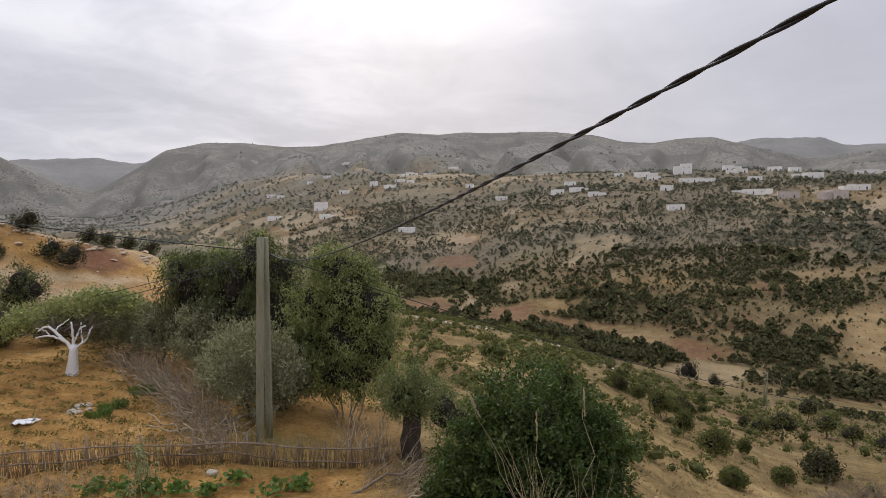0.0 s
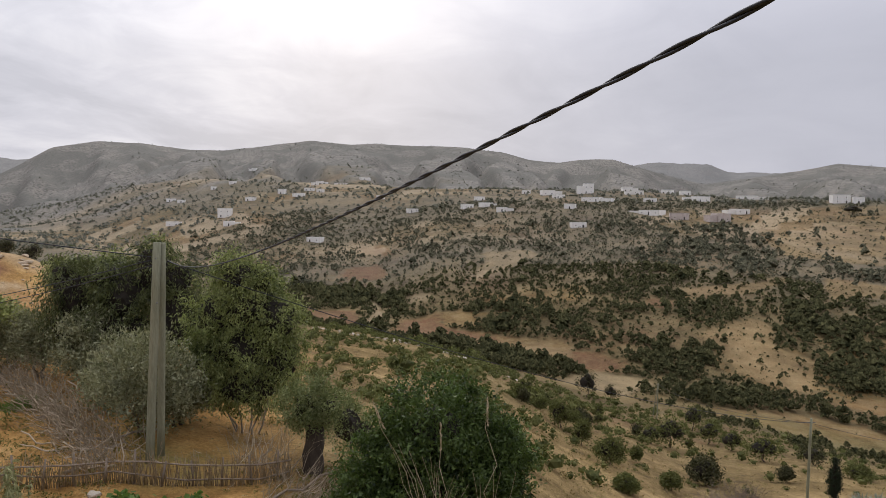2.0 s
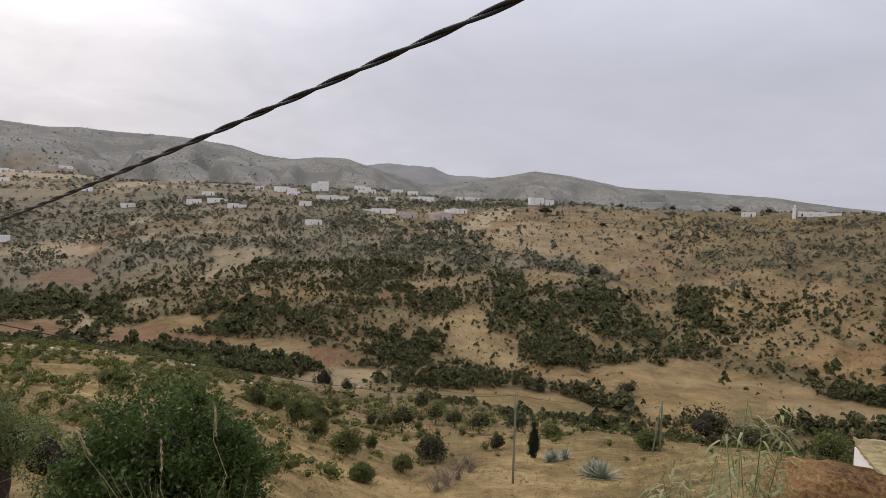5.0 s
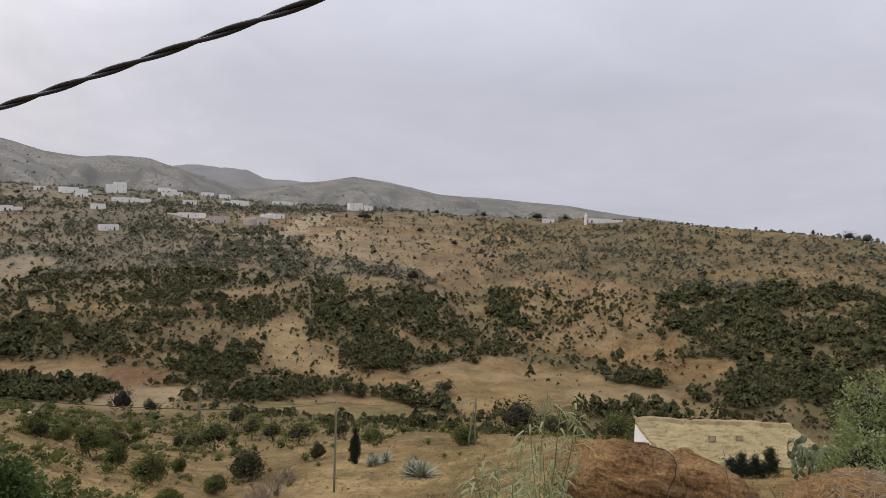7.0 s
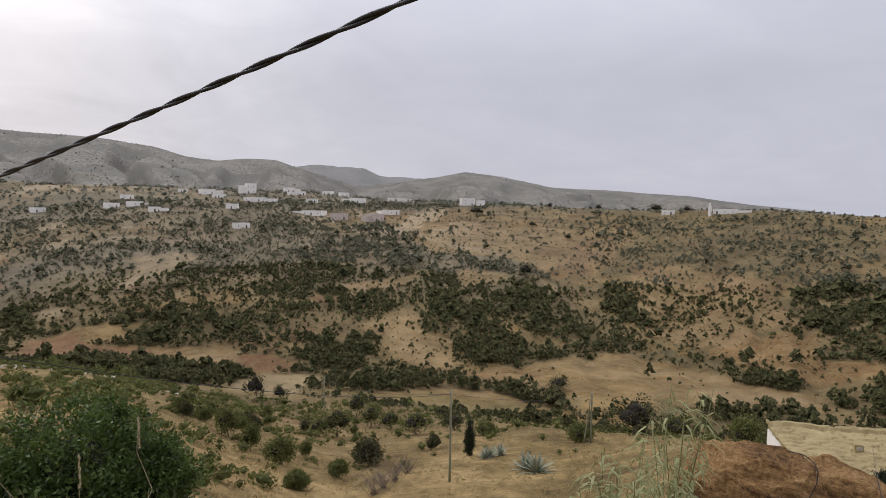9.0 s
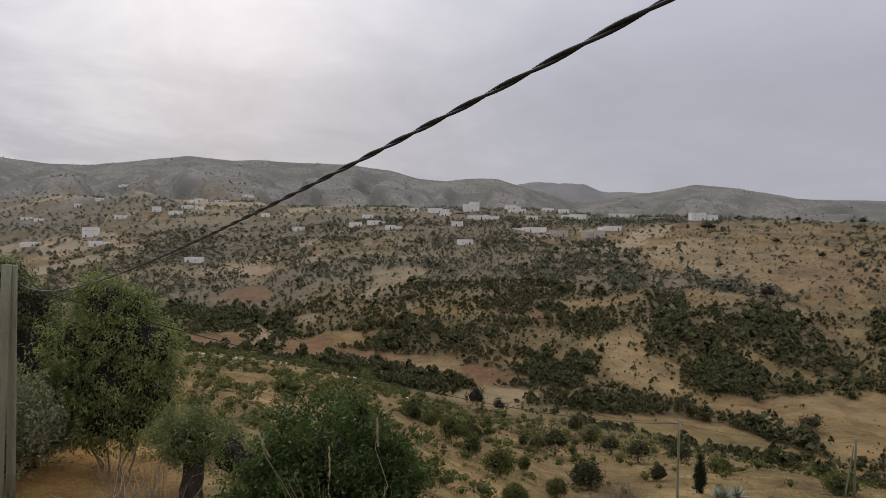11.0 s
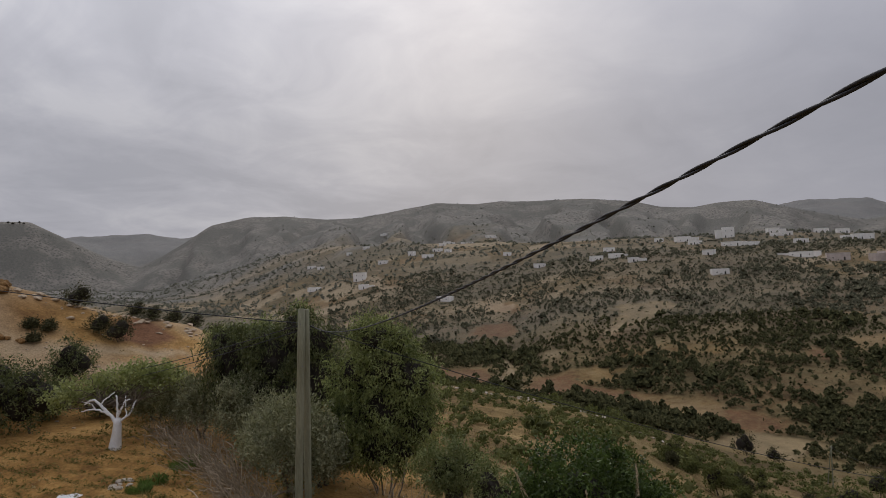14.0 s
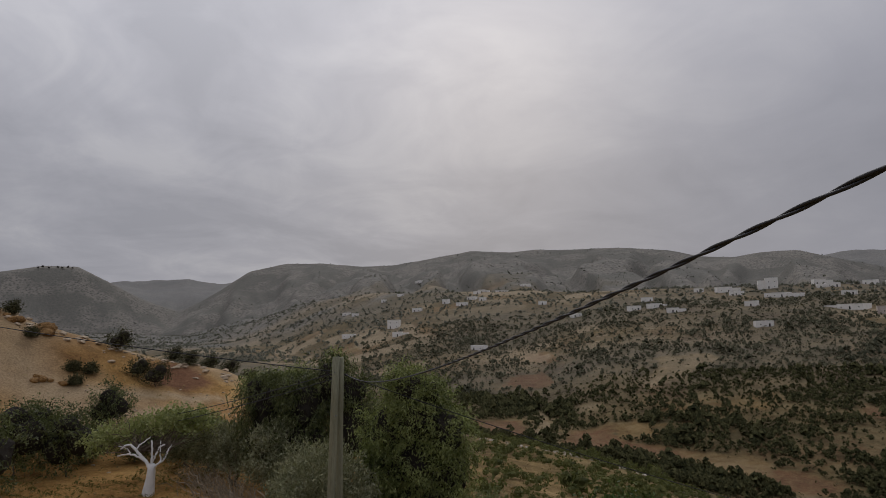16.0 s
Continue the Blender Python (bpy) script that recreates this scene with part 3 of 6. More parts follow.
def build_ground():
    az = np.concatenate([np.arange(-180, -50, 4.0), np.arange(-50, -44, 1.0), np.arange(-44, 90, 0.34), np.arange(90, 100, 1.0), np.arange(100, 180, 4.0)])
    rr = np.concatenate([[0.25, 0.8, 1.5, 2.2], np.exp(np.linspace(np.log(2.8), np.log(12.8), 40)), np.arange(13, 36, 0.21), np.exp(np.linspace(np.log(36.4), np.log(110), 90)), np.exp(np.linspace(np.log(111), np.log(900), 195)), np.exp(np.linspace(np.log(915), np.log(4950), 90))])
    A, Rr = np.meshgrid(np.radians(az), rr)
    x, y = Rr * np.sin(A), Rr * np.cos(A)
    z = ground_height(x, y)
    nr, na = x.shape
    verts = np.stack([x, y, z], -1).reshape(-1, 3)
    i, j = np.meshgrid(np.arange(nr - 1), np.arange(na), indexing="ij")
    k = (j + 1) % na
    faces = np.stack([i * na + j, i * na + k, (i + 1) * na + k, (i + 1) * na + j], -1).reshape(-1, 4)[:, ::-1]
    tip = np.array([[0, 0, float(ground_height(0.0, 0.0))]])
    verts = np.vstack([verts, tip])
    cap = np.stack([np.full(na, len(verts) - 1), (np.arange(na) + 1) % na, np.arange(na)], -1)
    me = mesh_data("ground", verts, [faces, cap], M_GROUND, True)
    xs, ys = verts[:, 0], verts[:, 1]
    r, a = np.hypot(xs, ys), np.degrees(np.arctan2(xs, ys))
    zone, cover = np.zeros((len(verts), 4), np.float32), np.zeros((len(verts), 4), np.float32)
    patch = fbm(xs / 40, ys / 40, 4, 55)
    garden = np.clip((-a - 2) / 8, 0, 1) * np.clip((70 - r) / 10, 0, 1) * np.clip((r - 11) / 4, 0, 1) * np.clip((110 + a) / 40, 0, 1)
    zone[:, 0] = np.maximum(garden * 0.9, 0.45 * np.clip((patch - 0.12) * 4, 0, 1) * (r < 700))
    zone[:, 0] = np.maximum(zone[:, 0], np.interp(a, [-6, -2, 22, 32], [0, 1, 1, 0]) * np.clip((r - 25) / 15, 0, 1) * np.clip((150 - r) / 30, 0, 1) * np.clip(0.25 + 1.0 * patch, 0.05, 0.5))
    zone[:, 1] = 0.45 * np.clip((fbm(xs / 30, ys / 30, 3, 57) - 0.25) * 5, 0, 1) * (r > 90) * (r < 600)
    near_by = np.where((r > 30) & (r < 430) & (a > -45) & (a < 95))[0]
    px, py = xs[near_by], ys[near_by]
    reach = np.interp(r[near_by], [40, 120, 400], [0.3, 0.9, 5])
    jx, jy = 0.9 * fbm(px / 4, py / 4, 2, 13), 0.9 * fbm(px / 4, py / 4, 2, 23)
    shifts = [(jx, jy), (1 - jy, jx), (-1 + jy, -jx), (jx, 1 + jy), (-jy, -1 + jx)]

    def soft(*kinds):
        """A plot's share at each place, with worn edges."""
        total = np.zeros(len(xs), np.float32)
        for dx, dy in shifts:
            total[near_by] += 0.2 * plot_mask(px + reach * dx, py + reach * dy, kinds, 0.0)
        return total

    def lay(channel, share, value):
        zone[:, channel] = zone[:, channel] * (1 - share) + value * share
    knoll = np.clip((r - 38) / 5, 0, 1) * np.clip((64 - r) / 6, 0, 1) * np.clip((-a - 17) / 4, 0, 1) * (a > -80)
    lay(0, knoll, 0.8), lay(1, knoll, np.clip(0.22 + 0.6 * fbm(xs / 5, ys / 5, 3, 141), 0, 0.6)), lay(2, knoll, np.clip(0.28 + 1.1 * fbm(xs / 7, ys / 7, 4, 143), 0, 0.65))
    lay(1, soft("red"), 1.0)
    br = soft("brown")
    lay(0, br, 0.3), lay(1, br, 0.88)
    tan = soft("tan")
    lay(0, tan, 0.2), lay(1, tan, 0.08), lay(2, tan, 0.0)
    so = soft("soil")
    lay(0, so, 0.3), lay(1, so, 0.3)
    ru = soft("rust")
    lay(0, ru, 0.6), lay(1, ru, 0.42)
    yo = soft("yellow", "open")
    lay(2, yo, 0.14), lay(0, yo, 0.22)
    ye = soft("yellow")
    lay(0, ye, 0.3), lay(2, ye, 0.2)
    lay(2, soft("pale"), 0.5), lay(2, soft("bare"), 0.35)
    lay(2, soft("path"), 0.8)
    # old terraces along the contour, between the valley and the village
    tone, edge, hold = terraces(xs, ys)
    lay(0, hold * (tone < 0.4), 0.3)
    lay(1, hold * ((tone > 0.25) & (tone < 0.45)), 0.22)
    # pale terrace soil, made paler yet to lighten the slope like haze
    lay(2, hold * (tone > 0.5), 0.7)
    lay(2, hold * (edge < 0.07) * (tone > 0.45), 0.75)
    ribs = np.clip(fbm(a * 0.35, r / 2.6, 3, 171) * 3, 0, 0.3)
    lay(2, tan * ribs, 0.5)
    fields = plot_mask(xs, ys, ("red", "brown", "tan", "pale", "path", "yellow", "open", "soil", "bare", "rust"))
    cover[:, 0] = np.where(fields, 0.42, 0.65 + 0.4 * band_noise(xs, ys) + 0.25 * np.clip((14 - a) / 10, 0, 1) * (r > 300)) * np.clip((r - 60) / 60, 0, 1) * (1 - 0.7 * hold * (tone > 0.3))
    # share of haze-grey heath, rising with distance
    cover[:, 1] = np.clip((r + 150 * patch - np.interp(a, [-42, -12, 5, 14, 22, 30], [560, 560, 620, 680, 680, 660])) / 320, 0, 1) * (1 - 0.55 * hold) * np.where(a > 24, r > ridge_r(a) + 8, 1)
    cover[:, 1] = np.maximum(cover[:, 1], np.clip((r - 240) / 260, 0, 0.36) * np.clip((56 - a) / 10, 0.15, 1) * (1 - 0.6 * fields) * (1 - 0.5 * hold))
    cover[:, 2] = np.where(plot_mask(xs, ys, ("grass",)), 0.3, 0.5 * np.interp(a, [-2, 8, 28, 38], [0.3, 1, 1, 0]) * np.clip((r - 46) / 12, 0, 1) * np.clip((120 - r) / 15, 0, 1) * np.clip(0.6 + 1.5 * patch, 0, 1))
    cover[:, 2] = np.maximum(cover[:, 2], 0.75 * np.interp(a, [-21, -18, -10, -7], [0, 1, 1, 0]) * np.clip((r - 15.5) / 1.5, 0, 1) * np.clip((23 - r) / 3, 0, 1) * np.clip(0.6 + 2 * fbm(xs / 2.2, ys / 2.2, 3, 221), 0, 1))
    zone[:, 3] = cover[:, 3] = 1
    for nm, arr in (("zone", zone), ("cover", cover)):
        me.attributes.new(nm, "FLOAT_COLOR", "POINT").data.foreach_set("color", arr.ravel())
    tagged(new("ground", me), "dry ochre hills with red plots, scrub and a mountain range coloured haze-grey", "ground", kind="structure")


build_ground()


# houses: bearing, distance, width, height
HOUSES = [(-11.0, 539, 10.8, 6.9), (-10.7, 501, 12.8, 3.2), (-15.1, 576, 11.5, 3.1), (-8.5, 1235, 15.7, 4.5), (-15.3, 733, 9.3, 2.7), (-14.5, 707, 7.7, 2.6),
          (-6.2, 620, 6.8, 4.5), (-2.9, 789, 14.4, 4.3), (-2.0, 788, 8.6, 3.6), (-1.3, 810, 8.9, 3.7), (-0.7, 783, 12.8, 3.6), (-3.8, 644, 9.4, 2.3)]
HOUSES += [(17.8, 571, 18.7, 4.2), (21.4, 573, 14.6, 8.4), (21.8, 509, 25.0, 2.8), (24.7, 590, 14.0, 4.1), (25.6, 557, 15.2, 3.0), (28.1, 580, 9.3, 3.4),
           (29.5, 575, 8.5, 3.5), (30.8, 513, 11.2, 3.7), (34.3, 550, 24.8, 3.0), (33.8, 460, 15.1, 2.5), (26.9, 442, 24.2, 2.4), (20.6, 395, 9.4, 2.2)]
HOUSES += [(-3.3, 415, 9.8, 2.6), (40.8, 514, 11.2, 5.6), (42.0, 515, 6.6, 4.2), (30.6, 528, 17.3, 2.9), (63.0, 465, 24.0, 2.4), (58.5, 478, 8.9, 2.2)]
_rng = random.Random(8)
for lo_b, hi_b, lo_r, hi_r, count in ((10, 36, 440, 590, 15), (-15, 8, 430, 820, 13)):
    for _k in range(count):
        _spot = (_rng.uniform(lo_b, hi_b), _rng.uniform(lo_r, hi_r))
        if all(abs(_spot[0] - q[0]) > 0.9 or abs(_spot[1] - q[1]) > 30 for q in HOUSES):
            HOUSES.append((_spot[0], _spot[1], _rng.uniform(6, 13), _rng.uniform(2.4, 3.4)))


# ---- scrub of the far slopes --------------------------------------------------------
def scrub_mesh(rng, x, y, size, tris, level, name, mat, flat=0.8, big=1.0):
    """Low rounded bushes for many places at once: a lumpy heart with a ragged shell of small sprays."""
    n = len(x)
    z = ground_height(x, y)
    squash = flat * (0.75 + 0.5 * rng.random(n))
    c = np.stack([x, y, z + size * squash * 0.36], -1)
    dims = np.stack([size * 0.5 * (0.8 + 0.4 * rng.random(n)), size * 0.5 * (0.8 + 0.4 * rng.random(n)), size * 0.5 * squash], -1)
    who = np.repeat(np.arange(n), tris)
    d = unit(rng, len(who))
    d[:, 2] = np.abs(d[:, 2]) * 1.1 - 0.3
    pts = c[who] + d * dims[who] * (0.62 + 0.46 * rng.random(len(who)) ** 0.6)[:, None]
    s = size[who] * (0.05 + 0.075 * rng.random(len(who))) * big
    a, b = unit(rng, len(who)), unit(rng, len(who))
    v = np.stack([pts + a * s[:, None], pts + b * s[:, None], pts - (a + b) * s[:, None] * 0.6], 1).reshape(-1, 3)
    f = np.arange(3 * len(who)).reshape(-1, 3)
    if not level:
        return mesh_data(name, v, f, mat)
    o, of = ball(level)
    hv = (c[:, None] + o[None] * dims[:, None] * (0.34 + 0.36 * rng.random((n, len(o), 1)))).reshape(-1, 3)
    hf = (np.arange(n)[:, None, None] * len(o) + of[None]).reshape(-1, 3) + len(v)
    return mesh_data(name, np.vstack([v, hv]), np.vstack([f, hf]), mat)


def bush_mesh(rng, x, y, size, tall, lobes, name, mat):
    """Bushes for many places at once, each a heap of small ragged clumps of foliage standing on the ground."""
    n = len(x)
    h = size * tall * (0.75 + 0.5 * rng.random(n))
    c = np.stack([x, y, ground_height(x, y) + h * 0.42], -1)
    dims = np.stack([size * 0.5 * (0.8 + 0.4 * rng.random(n)), size * 0.5 * (0.8 + 0.4 * rng.random(n)), h * 0.5], -1)
    who = np.repeat(np.arange(n), lobes)
    m = len(who)
    d = unit(rng, m)
    d[:, 2] = np.where(d[:, 2] < -0.5, -d[:, 2], d[:, 2])
    taper = 1 - 0.35 * np.clip(d[:, 2], 0, 1)
    p = c[who] + d * dims[who] * (0.78 * rng.random(m) ** 0.35)[:, None] * np.stack([taper, taper, 0 * taper + 1], -1)
    rad = (size[who] * 0.92 / lobes ** 0.45) * (0.42 + 0.42 * rng.random(m))
    o = np.array([[1, 0, -0.35], [-1, 0, -0.35], [0, 1, -0.35], [0, -1, -0.35], [0, 0, 1], [0, 0, -1]], float)
    of = np.array([[0, 2, 4], [2, 1, 4], [1, 3, 4], [3, 0, 4], [2, 0, 5], [1, 2, 5], [3, 1, 5], [0, 3, 5]])[:5]
    v = o[None] * (0.72 + 0.5 * rng.random((m, 6, 1))) + 0.17 * rng.normal(size=(m, 6, 3))
    turn = rng.random(m) * np.pi
    v = np.stack([v[:, :, 0] * np.cos(turn)[:, None] - v[:, :, 1] * np.sin(turn)[:, None], v[:, :, 0] * np.sin(turn)[:, None] + v[:, :, 1] * np.cos(turn)[:, None], v[:, :, 2] * 0.85 + 0.5 * v[:, :, 0] * rng.normal(size=(m, 1))], -1)
    v = p[:, None] + v * rad[:, None, None]
    f = (np.arange(m)[:, None, None] * 6 + of[None]).reshape(-1, 3)
    return mesh_data(name, v.reshape(-1, 3), f, mat)


def scatter(rng, n, a0, a1, r0, r1, keep):
    a = np.radians(a0 + (a1 - a0) * rng.random(n))
    r = np.sqrt(r0 ** 2 + (r1 ** 2 - r0 ** 2) * rng.random(n))
    x, y = r * np.sin(a), r * np.cos(a)
    m = rng.random(n) < keep(x, y, r, np.degrees(a))
    return x[m], y[m], r[m]


# closed thickets: corners x y
THICKETS = [
    "272 111  302 101  303 77  297 43  298 27  174 14  167 32  169 45  176 62  183 68  197 55  216 58  222 78  233 83  252 100",
    "201 106  205 99  195 86  187 73  181 69  177 76  184 91  193 102",
    "202 202  218 203  215 191  190 167  187 155  189 148  189 137  204 132  193 127  181 134  167 138  150 134  141 140  129 143  131 154  143 171  139 178  147 196  155 208  173 208  170 186  181 184",
    "143 283  171 327  204 355  233 356  222 321  222 298  191 254  173 249  157 244  132 247  128 253",
    "41 226  51 242  77 207  83 182  116 173  108 155  79 157  70 178  50 201  42 207",
    "-30 313  3 304  27 270  17 236  12 271  -1 246  -19 261",
    "20 188  28 194  44 177  62 157  40 138  23 120  20 149",
    "74 145  84 144  93 138  108 128  116 117  122 102  114 97  108 106  99 118  90 128  76 130  70 135",
    "358 306  368 282  395 265  361 239  324 230  323 257  319 270",
    "142 77  158 74  161 69  155 54  167 46  156 44  141 57  132 70",
    "242 180  254 176  224 150  209 132  193 133  221 161",
    "219 264  232 237  219 228  203 240",
]
# open woodland
LOOSE = [
    "19 299  51 268  94 271  105 244  88 202  73 209  52 246  33 241",
    "113 317  144 318  150 290  126 249  109 241  99 269",
    "-20 427  27 431  66 348  54 299  21 337  -10 332",
    "155 220  168 209  191 193  184 186  163 196  146 203",
]


def thick(x, y, areas=THICKETS):
    x2, y2 = x + 7 * fbm(x / 14, y / 14, 4, 91), y + 7 * fbm(x / 14, y / 14, 4, 93)
    m = np.zeros(np.shape(x), bool)
    for t in areas:
        m |= inside(x2, y2, t)
    return m


def far_keep(x, y, r, a):
    band = band_noise(x, y)
    clump = np.clip(0.5 + 1.6 * fbm(x / 11, y / 11, 3, 97), 0, 1)
    k = 0.10 + 0.75 * band ** 1.2 * (0.35 + 0.9 * clump)
    k = np.where((a > 53) & (r > 205), 0.14 + 0.52 * clump * (0.5 + 0.5 * band), k)
    k = np.where((a < 46) & (r > 215), k + 0.14 * clump + 0.05, k)
    k = np.where((a < 42) & (r > 330), k * 0.9, k)
    k = np.where((a < 6) & (r > 330), np.minimum(1.0, k * 1.7 * np.clip(0.75 + 1.7 * fbm(x / 45, y / 45, 3, 231), 0.3, 1.4)), k)
    k = k * np.where((a > 46) & (np.abs(r - ridge_r(a)) < 24), 0.25, 1.0)
    tone, edge, hold = terraces(x, y)
    farm = np.where(edge < 0.17, 0.8, np.where(np.mod(tone * 7, 1) < 0.3, 0.6, 0.05)) * (0.3 + 0.8 * band)
    k = k * (1 - hold) + farm * hold
    k = np.where(thick(x, y, LOOSE), np.maximum(k, 0.12 + 0.62 * clump), k)
    k = np.where(thick(x, y), np.clip(0.16 + 1.05 * clump, 0, 1), k)
    k = k * np.where(plot_mask(x, y, ("red", "brown", "tan", "path", "grass", "bare")), 0.015, 1.0)
    k = k * np.where(plot_mask(x, y, ("pale", "yellow", "rust", "soil")), 0.14, 1.0)
    k = np.where(plot_mask(x, y, ("open",)), np.where(a > 52, 0.36, 0.12) * (0.3 + clump), k)
    for b, q, w, h in HOUSES:
        hx, hy = q * math.sin(radians(b)), q * math.cos(radians(b))
        away = (x * hx + y * hy) / q - q
        side = np.abs(x * hy - y * hx) / q
        k = np.where((side < w * 0.6 + 1) & (away > -8) & (away < 9), 0, k)
    return k * (r > np.minimum(near_r(a) * 0.92, brow_r(a) * 1.25)) * np.where(r > ridge_r(a) + 60, 0.10, 1.0)


def bush_size(rng, x, y, wood, lone):
    """Trees stand together in the thickets, low bushes alone."""
    n = len(x)
    s = np.where(thick(x, y), np.exp(rng.normal(wood, 0.46, n)), np.exp(rng.normal(lone, 0.42, n)))
    return np.clip(s, 0.6, 5.2)


def build_scrub():
    rng = np.random.default_rng(5)
    x, y, r = scatter(rng, 17000, -8, 90, 100, 205, far_keep)
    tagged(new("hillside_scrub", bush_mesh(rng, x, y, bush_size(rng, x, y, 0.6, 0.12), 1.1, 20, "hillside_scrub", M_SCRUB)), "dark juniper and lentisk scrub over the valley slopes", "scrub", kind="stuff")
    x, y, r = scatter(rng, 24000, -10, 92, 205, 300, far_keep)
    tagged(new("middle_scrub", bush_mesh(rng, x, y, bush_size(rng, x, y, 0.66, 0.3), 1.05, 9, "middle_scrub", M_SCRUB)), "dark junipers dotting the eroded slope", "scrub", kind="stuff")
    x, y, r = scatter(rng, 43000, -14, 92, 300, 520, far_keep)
    tagged(new("upper_scrub", bush_mesh(rng, x, y, bush_size(rng, x, y, 0.58, 0.38), 0.95, 7, "upper_scrub", M_HAZED_SCRUB)), "rounded shrubs dotting the upper valley slopes, colour lightened as by haze", "scrub", kind="stuff")
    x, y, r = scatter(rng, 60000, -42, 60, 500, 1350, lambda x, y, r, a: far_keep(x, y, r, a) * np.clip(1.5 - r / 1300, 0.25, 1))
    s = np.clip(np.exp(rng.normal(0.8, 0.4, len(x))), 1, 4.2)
    tagged(new("far_woods", bush_mesh(rng, x, y, s, 0.8, 5, "far_woods", M_HAZED_WOODS)), "scattered trees below the village and mountain, colour greyed as by haze", "woods", kind="stuff")
    x, y, r = scatter(rng, 26000, -44, 60, 1100, 2200, lambda x, y, r, a: np.clip(0.2 + 1.5 * fbm(x / 120, y / 120, 4, 191), 0.03, 0.7) * (r < np.maximum(mount_r(a), ridge_r(a) + 500) - 15))
    s = np.exp(rng.normal(0.6, 0.4, len(x)))
    tagged(new("mountain_woods", bush_mesh(rng, x, y, s, 0.5, 2, "mountain_woods", M_HAZED_SHRUB)), "shrubs speckling the mountain face, colour greyed as by haze", "woods", kind="stuff")
    x, y, r = scatter(rng, 6200, -4, 70, 24, 128, lambda x, y, r, a: np.where(r < brow_r(a) * 1.02, 0.10 + 0.75 * band_noise(x * 2.3, y * 2.3), 0.85) * np.interp(a, [-4, 16, 26, 34, 70], [0.9, 1, 0.8, 0.25, 0.2]) * (r > np.interp(a, [0, 12, 16, 25, 40, 70], [24, 24, 27, 44, 57, 50])))
    s = np.exp(rng.normal(-0.25, 0.45, len(x)))
    tagged(new("slope_shrubs", scrub_mesh(rng, x, y, s, 60, 1, "slope_shrubs", M_SHRUB, 0.9, 1.15)), "low green and brown shrubs on the dry slope", "shrubs", kind="stuff")
    # dwarf shrubs between the bushes
    x, y, r = scatter(rng, 30000, -10, 90, 110, 480, lambda x, y, r, a: np.where(plot_mask(x, y, ("red", "brown", "tan", "path", "bare")), 0.03, 0.25 + 0.6 * band_noise(x * 1.7, y * 1.7)) * (r > near_r(a) * 0.92))
    s = np.exp(rng.normal(-0.25, 0.35, len(x)))
    tagged(new("dwarf_scrub", scrub_mesh(rng, x, y, s, 7, 0, "dwarf_scrub", M_SHRUB_FAR, 0.75, 2.8)), "knee-high brown and olive dwarf shrubs on the slopes", "scrub", kind="stuff")
    # dry crop in rows along the garden furrows
    x, y, r = scatter(rng, 60000, -44, -20, 16.5, 33, lambda x, y, r, a: np.clip(np.sin((y * 0.92 + x * 0.38 + 0.25 * fbm(x / 5, y / 5, 2, 7)) * 8.0) - 0.55, 0, 1) * (0.15 + 0.5 * (fbm(x / 3, y / 3, 2, 17) > -0.1)))
    s = np.exp(rng.normal(-2.1, 0.35, len(x)))
    tagged(new("crop_rows", scrub_mesh(rng, x, y, s, 7, 0, "crop_rows", M_CROP, 1.3, 2.2)), "thin rows of dry yellowing crop in the garden soil", "crop", kind="stuff")
    # low weeds on the garden soil and round the pole
    x, y, r = scatter(rng, 16000, -44, -2, 14.5, 36, lambda x, y, r, a: np.clip(0.15 + 1.6 * fbm(x / 4, y / 4, 3, 19), 0, 0.8) * np.where(a > -19, 1.0, 0.6))
    s = np.exp(rng.normal(-2.0, 0.4, len(x)))
    tagged(new("garden_weeds", scrub_mesh(rng, x, y, s, 12, 0, "garden_weeds", M_WEED, 0.8, 1.9)), "small olive weeds creeping over the tilled soil", "weeds", kind="stuff")
    # bleached grass over the open slope
    x, y, r = scatter(rng, 34000, 8, 86, 18, 85, lambda x, y, r, a: np.clip(0.25 + 1.5 * fbm(x / 5, y / 5, 3, 211), 0.02, 0.9) * np.clip(1.25 - r / 90, 0, 1))
    s = np.exp(rng.normal(-1.55, 0.4, len(x)))
    tagged(new("slope_grass", scrub_mesh(rng, x, y, s, 8, 0, "slope_grass", M_PALE_GRASS, 0.9, 2.0)), "thin bleached grass over the open slope", "grass", kind="stuff")
    # dry tussocks and clods over the near slope and the garden
    x, y, r = scatter(rng, 26000, -44, 88, 13, 90, lambda x, y, r, a: np.clip(1.1 - r / 90, 0, 1) * np.where(a < -3, 0.75, 0.6 + 0.4 * band_noise(x * 3, y * 3)))
    s = np.exp(rng.normal(-1.75, 0.4, len(x))) * np.where(np.degrees(np.arctan2(x, y)) < -3, 0.8, 1.3)
    tagged(new("dry_tussocks", scrub_mesh(rng, x, y, s, 9, 0, "dry_tussocks", M_TUSSOCK, 0.8, 2.0)), "withered grass tussocks and clods on the bare soil", "grass", kind="stuff")


# distant trees and shrubs: leaf colours greyed and lightened to stand for haze
M_HAZED_WOODS = leaf_material("hazed_trees", (0.10, 0.102, 0.082), (0.25, 0.245, 0.185), 0.1, 0.9, 0.03)
M_HAZED_SHRUB = leaf_material("hazed_shrub", (0.13, 0.13, 0.115), (0.22, 0.215, 0.19), 0.1, 0.9, 0.03)
M_PALE_GRASS = leaf_material("bleached_grass", (0.15, 0.125, 0.05), (0.42, 0.34, 0.16), 0.1, 0.9, 0.03)
M_WEED = leaf_material("weeds", (0.085, 0.075, 0.026), (0.22, 0.19, 0.07), 0.2, 0.9, 0.03)
